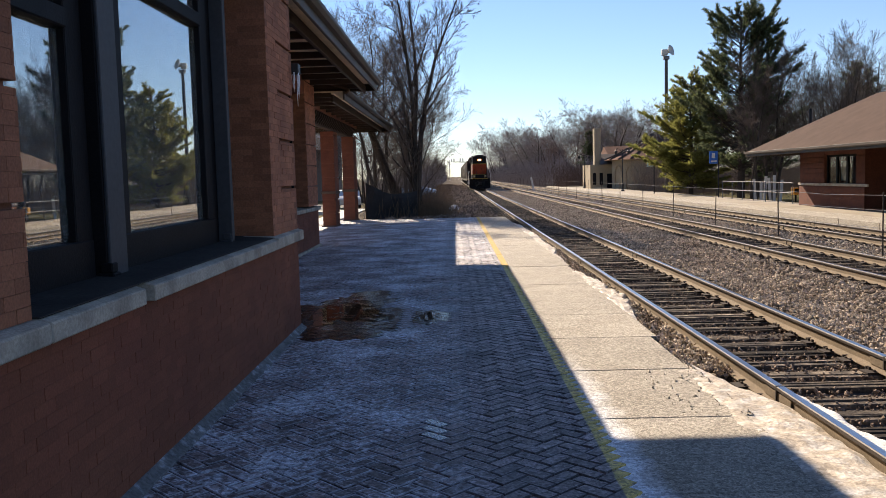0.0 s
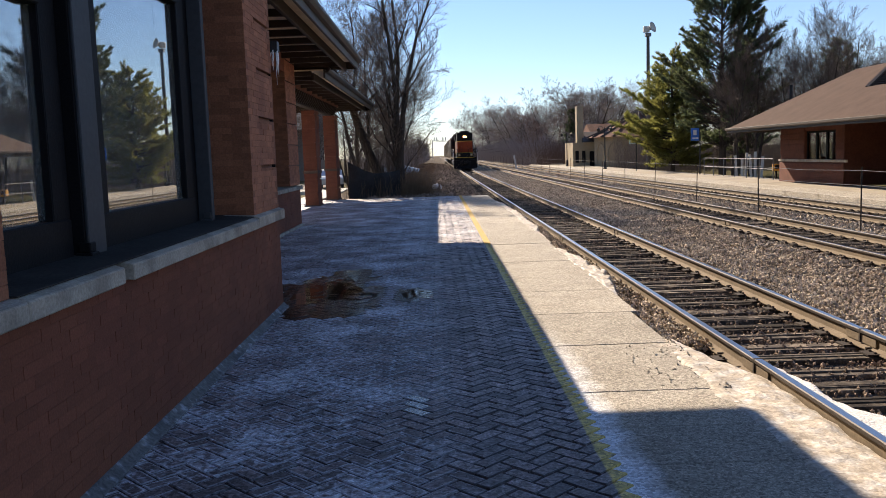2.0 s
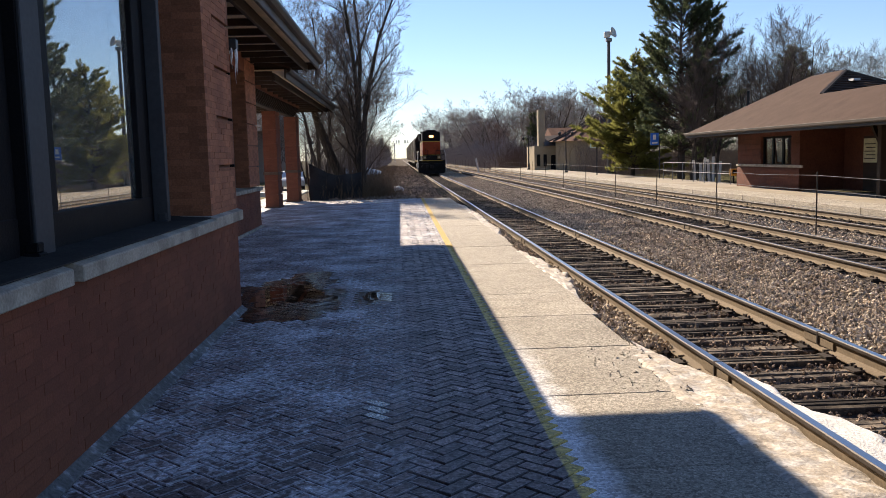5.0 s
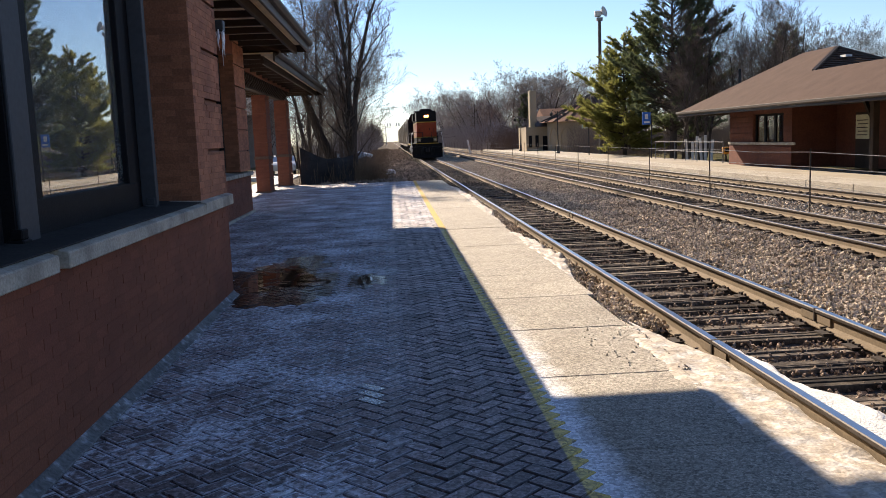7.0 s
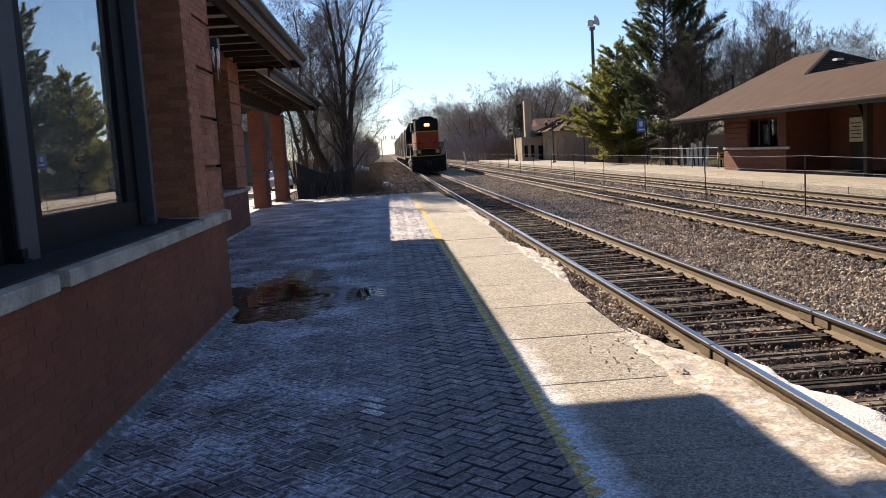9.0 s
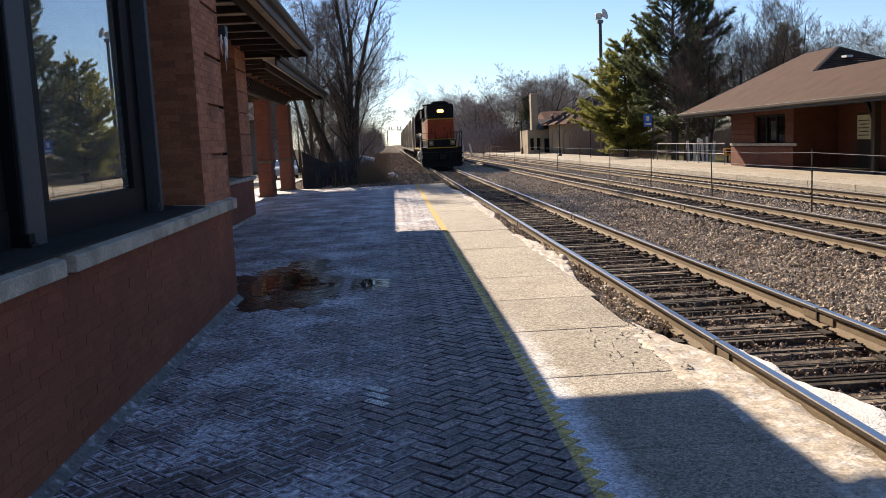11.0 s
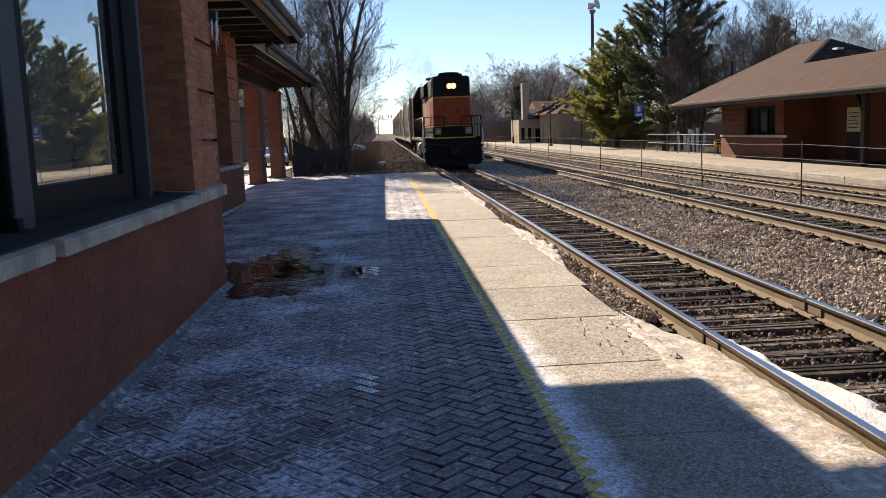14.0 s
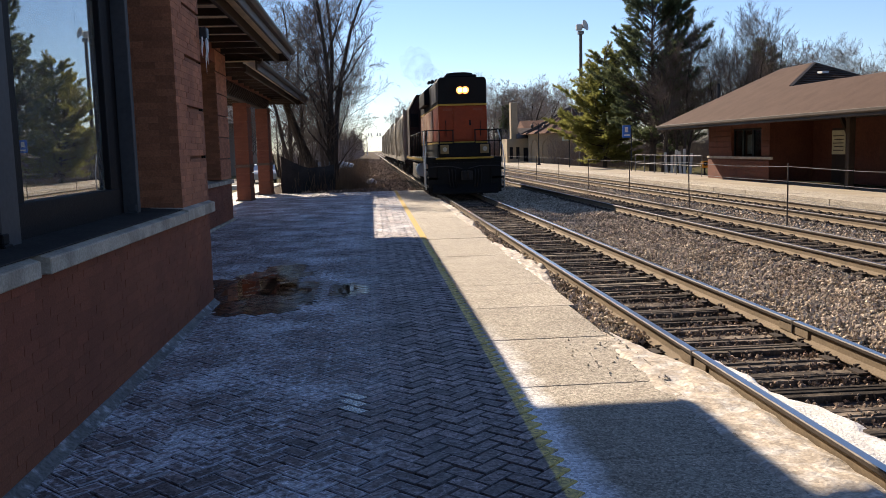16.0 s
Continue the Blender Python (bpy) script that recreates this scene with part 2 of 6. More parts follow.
ORANGE = material("orange locomotive paint", (0.225, 0.032, 0.0065), 0.4, var=0.12, scale=1.2, fine=14, world_pos=False, second=(0.17, 0.03, 0.008), amount=0.35, second_scale=1.1, sharp=0.4, bump=0.05, spec=0.15)
BLACKPAINT = material("black locomotive paint", (0.009, 0.0085, 0.0085), 0.6, var=0.3, scale=1.5, fine=20, world_pos=False, bump=0.05, spec=0.1)
DITCH = material("tan lamp housing", (0.2, 0.14, 0.06), 0.6, var=0.2, world_pos=False)
LOCOYELLOW = material("yellow stripe paint", (0.34, 0.21, 0.025), 0.5, var=0.15, world_pos=False, bump=0.05)
UNDER = material("grimy running gear", (0.022, 0.019, 0.017), 0.85, var=0.35, scale=3, fine=25, world_pos=False)
HOPPER = material("grey hopper paint", (0.217, 0.189, 0.1435), 0.6, var=0.18, scale=0.8, fine=10, world_pos=False, second=(0.196, 0.168, 0.14), amount=0.38, second_scale=0.7, sharp=0.3, bump=0.05)
TANKGREY = material("pale grey tank", (0.55, 0.55, 0.53), 0.5, var=0.15, world_pos=False)
# dusty hood side orange, its colour lightened as low grazing sun would
SUNLITORANGE = material("dusty sunlit orange paint", (0.25, 0.12, 0.065), 0.6, var=0.2, scale=1.2, fine=14, world_pos=False, second=(0.275, 0.2, 0.15), amount=0.4, second_scale=1.1, sharp=0.4, bump=0.05)
LAMP = glow("headlight", (1.0, 0.66, 0.28), 8)
# amber emission in place of bloom around the lit lenses
HALO = glow("headlight bloom", (1.0, 0.36, 0.08), 1.1)
DITCHLENS = material("dull lamp lens", (0.34, 0.32, 0.26), 0.2, var=0.2, world_pos=False)
LENS = material("unlit lamp lens", (0.8, 0.8, 0.76), 0.15, var=0.1, world_pos=False)


def let_light_through(m, share):
    """Thin needles pass part of the light."""
    t = m.node_tree
    b = t.nodes["Principled BSDF"]
    thin = t.nodes.new("ShaderNodeBsdfTranslucent")
    mix = t.nodes.new("ShaderNodeMixShader")
    mix.inputs[0].default_value = share
    t.links.new(b.inputs["Base Color"].links[0].from_socket, thin.inputs[0])
    t.links.new(b.outputs[0], mix.inputs[1])
    t.links.new(thin.outputs[0], mix.inputs[2])
    t.links.new(mix.outputs[0], t.nodes["Material Output"].inputs[0])


let_light_through(NEEDLE, 0.5)
let_light_through(NEEDLELIGHT, 0.6)


def salt_band(m, x_full, x_none, color):
    """A band of dried salt along the kerb, heaviest near the bay."""
    t = m.node_tree
    N, L = t.nodes, t.links
    b = N["Principled BSDF"]
    pos = N.new("ShaderNodeNewGeometry").outputs["Position"]
    xyz = N.new("ShaderNodeSeparateXYZ")
    L.new(pos, xyz.inputs[0])
    n = N.new("ShaderNodeTexNoise")
    n.inputs["Scale"].default_value, n.inputs["Detail"].default_value = 3.0, 8.0
    L.new(pos, n.inputs["Vector"])
    wob = N.new("ShaderNodeMath"); wob.operation = "MULTIPLY_ADD"
    L.new(n.outputs["Fac"], wob.inputs[0]); wob.inputs[1].default_value = 0.35
    L.new(xyz.outputs[0], wob.inputs[2])
    r = N.new("ShaderNodeMapRange")
    L.new(wob.outputs[0], r.inputs[0])
    r.inputs[1].default_value, r.inputs[2].default_value = x_none + 0.17, x_full + 0.17
    fade = N.new("ShaderNodeMapRange")
    L.new(xyz.outputs[1], fade.inputs[0])
    fade.inputs[1].default_value, fade.inputs[2].default_value, fade.inputs[3].default_value, fade.inputs[4].default_value = 7.4, 11.0, 1.0, 0.0
    both = N.new("ShaderNodeMath"); both.operation = "MULTIPLY"
    L.new(r.outputs[0], both.inputs[0]); L.new(fade.outputs[0], both.inputs[1])
    mix = N.new("ShaderNodeMix"); mix.data_type = "RGBA"
    L.new(both.outputs[0], mix.inputs[0])
    L.new(b.inputs["Base Color"].links[0].from_socket, mix.inputs[6])
    mix.inputs[7].default_value = (*color, 1)
    L.new(mix.outputs[2], b.inputs["Base Color"])


salt_band(CONCRETE, 1.12, 1.3, (0.82, 0.84, 0.88))


def aggregate(m, scale, low, high):
    """Speckle of small stones set in the surface."""
    t = m.node_tree
    N, L = t.nodes, t.links
    b = N["Principled BSDF"]
    pos = N.new("ShaderNodeNewGeometry").outputs["Position"]
    cell = N.new("ShaderNodeTexVoronoi")
    cell.inputs["Scale"].default_value = scale
    L.new(pos, cell.inputs["Vector"])
    sep = N.new("ShaderNodeSeparateColor")
    L.new(cell.outputs["Color"], sep.inputs[0])
    r = N.new("ShaderNodeMapRange")
    L.new(sep.outputs[0], r.inputs[0])
    r.inputs[3].default_value, r.inputs[4].default_value = low, high
    hsv = N.new("ShaderNodeHueSaturation")
    L.new(b.inputs["Base Color"].links[0].from_socket, hsv.inputs["Color"])
    L.new(r.outputs[0], hsv.inputs["Value"])
    L.new(hsv.outputs[0], b.inputs["Base Color"])


aggregate(CONCRETE, 55, 0.6, 1.32)
aggregate(ICE, 22, 0.75, 1.15)
aggregate(PAVER, 42, 0.5, 1.55)
aggregate(PAVERRIM, 48, 0.6, 1.4)
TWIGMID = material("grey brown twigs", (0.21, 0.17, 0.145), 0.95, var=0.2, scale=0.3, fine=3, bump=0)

# ---- building tools ----
class Geo:
    """Collects vertices and faces of one mesh."""
    def __init__(self):
        self.v, self.f, self.m = [], [], []

    def add(self, verts, faces, mi=0, M=None):
        n = len(self.v)
        self.v += [tuple(M @ Vector(p)) for p in verts] if M else [tuple(p) for p in verts]
        self.f += [tuple(i + n for i in f) for f in faces]
        self.m += [mi] * len(faces)
        return self

    def box(self, x0, x1, y0, y1, z0, z1, mi=0, M=None):
        v = [(x, y, z) for z in (z0, z1) for y in (y0, y1) for x in (x0, x1)]
        return self.add(v, [(0, 2, 3, 1), (4, 5, 7, 6), (0, 1, 5, 4), (2, 6, 7, 3), (0, 4, 6, 2), (1, 3, 7, 5)], mi, M)

    def prism(self, poly, axis, a, b, mi=0, M=None):
        """poly: points in the two other axes, in the order of x, y, z."""
        def at(p, c):
            q = list(p)
            q.insert(axis, c)
            return q
        n = len(poly)
        v = [at(p, a) for p in poly] + [at(p, b) for p in poly]
        f = [tuple(range(n))[::-1], tuple(range(n, 2 * n))] + [(i, (i + 1) % n, n + (i + 1) % n, n + i) for i in range(n)]
        return self.add(v, f, mi, M)

    def tube(self, pts, radii, sides=6, mi=0, cap=True):
        pts = [Vector(p) for p in pts]
        rings = []
        for i, p in enumerate(pts):
            d = (pts[min(i + 1, len(pts) - 1)] - pts[max(i - 1, 0)]).normalized()
            u = d.orthogonal().normalized()
            w = d.cross(u)
            r = radii[i] if isinstance(radii, (list, tuple)) else radii
            rings.append([p + r * (math.cos(6.28319 * k / sides) * u + math.sin(6.28319 * k / sides) * w) for k in range(sides)])
        # keep neighbouring rings from twisting
        v = []
        for i, ring in enumerate(rings):
            if i:
                prev = v[-sides:]
                shift = min(range(sides), key=lambda s: sum((Vector(prev[k]) - ring[(k + s) % sides]).length for k in range(0, sides, 2)))
                ring = [ring[(k + shift) % sides] for k in range(sides)]
            v += ring
        f = []
        for i in range(len(pts) - 1):
            a, b = i * sides, (i + 1) * sides
            f += [(a + k, a + (k + 1) % sides, b + (k + 1) % sides, b + k) for k in range(sides)]
        if cap:
            f += [tuple(range(sides))[::-1], tuple(range(len(v) - sides, len(v)))]
        return self.add(v, f, mi)

    def cyl(self, p, q, r, sides=12, mi=0):
        return self.tube([p, q], [r, r], sides, mi)

    def lathe(self, prof, sides=16, mi=0, M=None):
        """prof: (radius, z) from below to above, about the z axis."""
        v = [(r * math.cos(6.28319 * k / sides), r * math.sin(6.28319 * k / sides), z) for r, z in prof for k in range(sides)]
        f = []
        for i in range(len(prof) - 1):
            a, b = i * sides, (i + 1) * sides
            f += [(a + k, a + (k + 1) % sides, b + (k + 1) % sides, b + k) for k in range(sides)]
        f += [tuple(range(sides))[::-1], tuple(range(len(v) - sides, len(v)))]
        return self.add(v, f, mi, M)


def to_mesh(name, geo, mats, bevel=0.0, smooth=False, segments=1):
    me = bpy.data.meshes.new(name)
    me.from_pydata(geo.v, [], geo.f)
    for m in mats if isinstance(mats, (list, tuple)) else [mats]:
        me.materials.append(m)
    me.polygons.foreach_set("material_index", geo.m)
    bm = bmesh.new()
    bm.from_mesh(me)
    if bevel:
        bmesh.ops.bevel(bm, geom=list(bm.edges), offset=bevel, segments=segments, affect="EDGES", clamp_overlap=True)
    bmesh.ops.recalc_face_normals(bm, faces=bm.faces)
    bm.to_mesh(me)
    bm.free()
    if smooth:
        me.polygons.foreach_set("use_smooth", [True] * len(me.polygons))
    me.update()
    return me


def raw_mesh(name, geo, mats):
    """For large joined meshes: no bmesh pass."""
    me = bpy.data.meshes.new(name)
    me.from_pydata(geo.v, [], geo.f)
    for m in mats if isinstance(mats, (list, tuple)) else [mats]:
        me.materials.append(m)
    if any(geo.m):
        me.polygons.foreach_set("material_index", geo.m)
    me.update()
    return me


def part(name, geo, mats, parent=None, label="", bevel=0.0, smooth=False, at=None):
    ob = new(name, to_mesh(name, geo, mats, bevel, smooth))
    ob.parent = parent
    if at is not None:
        ob.matrix_basis = at
    return tagged(ob, label)


def piece(name, mesh, parent, m):
    ob = new(name, mesh)
    ob.parent = parent
    ob.matrix_basis = m
    return ob


def thing(name, label, category, group="", kind="", at=None):
    ob = new(name)
    ob.empty_display_size = 0.3
    if at is not None:
        ob.matrix_basis = at
    return tagged(ob, label, category, group, kind)


def structure(name, geo, mats, label, category, bevel=0.0):
    ob = new(name, to_mesh(name, geo, mats, bevel))
    return tagged(ob, label, category, kind="structure")


def one(name, geo, mats, label, category, group="", kind="", bevel=0.0, smooth=False, at=None):
    ob = new(name, to_mesh(name, geo, mats, bevel, smooth))
    if at is not None:
        ob.matrix_basis = at
    return tagged(ob, label, category, group, kind)

# ---- ground, platforms, tracks ----
RAIL_TOP = 0.07
NEAR_RAIL, GAUGE = 2.755, 1.46
TRACKS = (2.755, 7.30, 10.95)
PLATFORM_END = 42.0

g = Geo()
# one sheet to the horizon, a little lower than the track bed
xs = [-1500, -300, -60, -20, 0, 20, 60, 300, 1500]
ys = [-300, -40, 0, 60, 150, 400, 1000, 2500]
g.add([(x, y, -0.42) for y in ys for x in xs], [(j * 9 + i, j * 9 + i + 1, j * 9 + i + 10, j * 9 + i + 9) for j in range(7) for i in range(8)])
structure("ground", g, GRASS, "dormant winter grass and bare earth", "ground")

# ballast bed: a gentle profile across the three tracks
prof = [(1.6, -0.30), (2.2, -0.165), (4.4, -0.165), (4.75, -0.13), (5.3, -0.15), (5.75, -0.2), (6.5, -0.15), (6.8, -0.13), (7.05, -0.165), (9.05, -0.165), (9.35, -0.13), (9.85, -0.15), (10.4, -0.13), (10.7, -0.165), (12.7, -0.165), (13.0, -0.13), (13.9, -0.2), (14.6, -0.3)]
g = Geo()
steps = [-25, 0, 10, 20, 35, 50, 80, 150, 300, 700, 1600]
n = len(prof)
g.add([(x, y, z) for y in steps for x, z in prof], [(j * n + i, j * n + i + 1, j * n + n + i + 1, j * n + n + i) for j in range(len(steps) - 1) for i in range(n - 1)])
structure("ballast_bed", g, BED, "brown grey crushed stone bed beneath the tracks", "ballast")
# rough ground past the platform's end and the left verge of the line
g = Geo()
prof2 = [(-7.0, -0.28), (-3.0, -0.12), (-1.0, -0.1), (0.6, -0.14), (1.7, -0.25)]
steps = [PLATFORM_END + 0.02, 46, 52, 60, 80, 150, 400, 1600]
n = len(prof2)
g.add([(x, y, z + 0.04 * math.sin(3 * x + y)) for y in steps for x, z in prof2], [(j * n + i, j * n + i + 1, j * n + n + i + 1, j * n + n + i) for j in range(len(steps) - 1) for i in range(n - 1)])
structure("verge", g, material("stony verge", (0.1, 0.08, 0.062), 0.95, var=0.4, scale=1.5, fine=25, bump=1.0, dist=0.05, second=(0.16, 0.13, 0.1), amount=0.4, second_scale=2, spec=0.03), "stony brown verge with thin dead weeds", "ground")

# near platform: base slab under the pavers
g = Geo()
g.box(-9.0, 0.93, -14, PLATFORM_END, -0.4, -0.018)
paving = structure("platform_paving", g, MORTAR, "dark herringbone clay pavers with a film of road salt", "pavement")

# concrete edge slabs, cut by transverse joints
g = Geo().box(1.03, 2.28, -14, PLATFORM_END, -0.4, -0.03)
edge = structure("platform_edge", g, CONCRETE, "tan exposed aggregate concrete platform edge", "platform")
cuts = [-14, -9, -4, 0.6, 2.2, 3.9, 5.4, 6.68, 7.41, 8.32, 10.0, 11.7, 13.4, 14.9, 16.75, 19.77, 22.6, 25.4, 28.2, 31, 33.8, 36.6, 39.3, PLATFORM_END]
rnd = random.Random(5)
for a, b in zip(cuts, cuts[1:]):
    z = rnd.uniform(-0.012, -0.006)
    right = (2.29 if b < 13 else 2.37) + rnd.uniform(-0.03, 0.03)
    part("slab", Geo().box(0.985, right, a + 0.004, b - 0.004, -0.05, z), CONCRETE, edge, bevel=0.007)

# bedding below the jagged ends of the pavers, which carry a worn yellow line
line = structure("platform_line", Geo().box(0.93, 1.045, -14, PLATFORM_END, -0.3, -0.02), MORTAR, "worn yellow painted edge line", "platform line")
stripe = material("fresher yellow paint", (0.46, 0.3, 0.055), 0.7, var=0.2, scale=3, fine=50, second=(0.5, 0.42, 0.3), amount=0.33, second_scale=6, sharp=0.15)
for a, b in zip(cuts, cuts[1:]):
    if a > 19:
        part("painted_stripe", Geo().box(0.955, 1.09, a + 0.01, b - 0.01, 0.0065, 0.0095), stripe, line, "broader fresh yellow stripe")


def rail_section():
    """Rail profile: (x, z) from the foot to the head, z = 0 at the running surface."""
    half = [(0.07, -0.172), (0.07, -0.162), (0.02, -0.145), (0.009, -0.13), (0.009, -0.05), (0.03, -0.042), (0.037, -0.034), (0.037, -0.008), (0.03, 0.0)]
    return half + [(-x, z) for x, z in reversed(half)]


TIE_MESHES = []
for k in range(6):
    r = random.Random(40 + k)
    g = Geo()
    # a split and checked sleeper: top cut into strips of uneven height
    w = 0.115
    edges = sorted([-w, w] + [r.uniform(-0.08, 0.08) for _ in range(3)])
    L0, L1 = -1.28 + r.uniform(-0.06, 0.06), 1.28 + r.uniform(-0.06, 0.06)
    for a, b in zip(edges, edges[1:]):
        g.box(L0 + r.uniform(0, 0.03), L1 - r.uniform(0, 0.03), a + 0.003, b - 0.003, -0.16, r.uniform(-0.014, 0.002))
    TIE_MESHES.append(to_mesh("tie", g, TIE, 0.006))


def track(name, x0, y_from, first_parts, label, seed, head):
    """Two rails on sleepers. x0: middle of the near rail."""
    r = random.Random(seed)
    top = thing(name, label, "railway track", kind="structure")
    for k, x in enumerate((x0, x0 + GAUGE)):
        sec = rail_section()
        g = Geo().prism(sec, 1, y_from, 1500)
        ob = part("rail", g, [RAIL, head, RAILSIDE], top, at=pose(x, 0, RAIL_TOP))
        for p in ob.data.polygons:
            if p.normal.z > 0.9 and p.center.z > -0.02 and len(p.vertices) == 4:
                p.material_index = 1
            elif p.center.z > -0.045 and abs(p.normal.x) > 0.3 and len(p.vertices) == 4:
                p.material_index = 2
        # joint bars
        for y in (6.62 + 11.9 * j + (0 if k == 0 else 1.05) + 2.3 * (seed % 3) for j in range(-1, 6)):
            g = Geo()
            for s in (-1, 1):
                g.box(min(s * 0.01, s * 0.026), max(s * 0.01, s * 0.026), y - 0.3, y + 0.3, -0.13, -0.055)
            bar = part("joint_bar", g, RAIL, top, at=pose(x, 0, RAIL_TOP))
            part("joint_gap", Geo().box(-0.039, 0.039, y - 0.012, y + 0.012, -0.13, 0.002), PLATE, bar, "dark gap between rail ends")
    mid = x0 + GAUGE / 2
    rest, clips, y, count = Geo(), Geo(), y_from, 0
    while y < 260:
        y += 0.5 + r.uniform(-0.035, 0.035)
        z = RAIL_TOP - 0.18 + r.uniform(-0.012, 0.008)
        m = pose(mid + r.uniform(-0.05, 0.05), y, z, 0, 0, r.uniform(-1.4, 1.4))
        if count < first_parts:
            piece("tie", TIE_MESHES[r.randrange(6)], top, m)
        else:
            rest.box(-1.28, 1.28, -0.115, 0.115, -0.1, 0, 0, m)
        if y < 70:
            for x in (x0, x0 + GAUGE):
                clips.box(x - 0.17, x + 0.17, y - 0.09, y + 0.09, z, z + 0.018)
                for s in (-1, 1):
                    for q in (-0.05, 0.05):
                        clips.box(x + s * 0.085 - 0.012, x + s * 0.085 + 0.012, y + q - 0.012, y + q + 0.012, z, z + 0.03 + r.uniform(0, 0.02))
                    # rail anchors
                    clips.box(x + s * 0.05 - 0.03, x + s * 0.05 + 0.03, y + 0.13, y + 0.155, z - 0.01, z + 0.035)
        count += 1
    ob = new("far_ties", raw_mesh("far_ties", rest, TIE)); ob.parent = top; tagged(ob, kind="stuff")
    ob = new("fastenings", raw_mesh("fastenings", clips, PLATE)); ob.parent = top; tagged(ob, kind="stuff")
    return top


track("track_near", TRACKS[0], -20.0, 290, "rusty rails with polished heads on dark split ties", 1, RAILTOP)
track("track_middle", TRACKS[1], -20.0, 290, "rusty rails with polished heads on dark ties in ballast", 2, RAILTOP2)
track("track_far", TRACKS[2], -20.0, 290, "rusty rails beside the opposite platform", 3, RAILTOP2)

# loose ballast stones
def stones(name, label, count, place, size, seed, mats=BALLAST):
    r = random.Random(seed)
    phi = (1 + 5 ** 0.5) / 2
    ico = [Vector(p).normalized() for p in ((-1, phi, 0), (1, phi, 0), (-1, -phi, 0), (1, -phi, 0), (0, -1, phi), (0, 1, phi), (0, -1, -phi), (0, 1, -phi), (phi, 0, -1), (phi, 0, 1), (-phi, 0, -1), (-phi, 0, 1))]
    octa = [Vector(p) for p in ((1, 0, 0), (-1, 0, 0), (0, 1, 0), (0, -1, 0), (0, 0, 1), (0, 0, -1))]
    of = [(0, 2, 4), (2, 1, 4), (1, 3, 4), (3, 0, 4), (2, 0, 5), (1, 2, 5), (3, 1, 5), (0, 3, 5)]
    g = Geo()
    for _ in range(count):
        x, y, z = place(r)
        s = size * r.uniform(0.55, 1.25) * (1 + max(0, y - 12, -1.5 * y) * 0.018)
        M = pose(x, y, z, r.uniform(0, 360), r.uniform(0, 360), r.uniform(0, 360)) @ Matrix.Diagonal((s * r.uniform(0.8, 1.3), s * r.uniform(0.6, 1.0), s * r.uniform(0.5, 0.9), 1))
        g.add([p * r.uniform(0.75, 1.2) for p in octa], of, 0, M)
    ob = new(name, raw_mesh(name, g, mats))
    return tagged(ob, label, "ballast", kind="stuff")


def bed_height(x):
    for (a, za), (b, zb) in zip(prof, prof[1:]):
        if a <= x <= b:
            return za + (zb - za) * (x - a) / (b - a)
    return -0.3


def along(r, y0, y1):
    """Denser near the camera."""
    if r.random() < 0.08 and y0 < 20:
        return r.uniform(-20, y0)
    return y0 * (y1 / y0) ** r.random()


def between_near(r):
    x = r.uniform(4.4, 7.15)
    return x, along(r, 6, 170), bed_height(x) + r.uniform(-0.01, 0.045)


def in_cribs(r):
    k = r.random()
    x = TRACKS[0] + r.uniform(-0.35, 1.95) if k < 0.45 else TRACKS[1] + r.uniform(-0.5, 2.05) if k < 0.8 else TRACKS[2] + r.uniform(-0.5, 2)
    return x, along(r, 4.5 if k < 0.45 else 9, 90), -0.15 + r.uniform(-0.02, 0.035)


def between_far(r):
    x = r.uniform(9.0, 10.8) if r.random() < 0.75 else r.uniform(12.6, 13.9)
    return x, along(r, 14, 150), bed_height(x) + r.uniform(-0.01, 0.04)


def kerb_edge(r):
    x = r.uniform(2.3, 2.71)
    return x, along(r, 10.0, 34), -0.1 + r.uniform(-0.03, 0.06)


def verge_stones(r):
    x = r.uniform(-3.5, 2.2)
    return x, along(r, PLATFORM_END + 0.3, 190), -0.06 - 0.06 * max(0, x) + r.uniform(-0.03, 0.05)


stones("verge_rubble", "loose stones and dirt past the platform end", 12000, verge_stones, 0.06, 15, CRIBSTONE)
stones("ballast_stones", "brown and grey crushed stone between the tracks", 74000, between_near, 0.031, 11)
stones("crib_stones", "dark crushed stone between the ties", 52000, in_cribs, 0.023, 12, CRIBSTONE)
stones("far_ballast_stones", "brown crushed stone beside the far track", 26000, between_far, 0.034, 13)
stones("edge_stones", "loose stones and broken concrete along the platform edge", 5200, kerb_edge, 0.03, 14)


def broken_edge(r):
    y = r.uniform(8.34, 10.4)
    return 2.32 - (r.random() ** 2.5) * 0.6, y, r.uniform(-0.026, -0.014)


stones("broken_concrete", "crumbled exposed gravel at the worn platform edge", 500, broken_edge, 0.02, 16, CONCRETE)


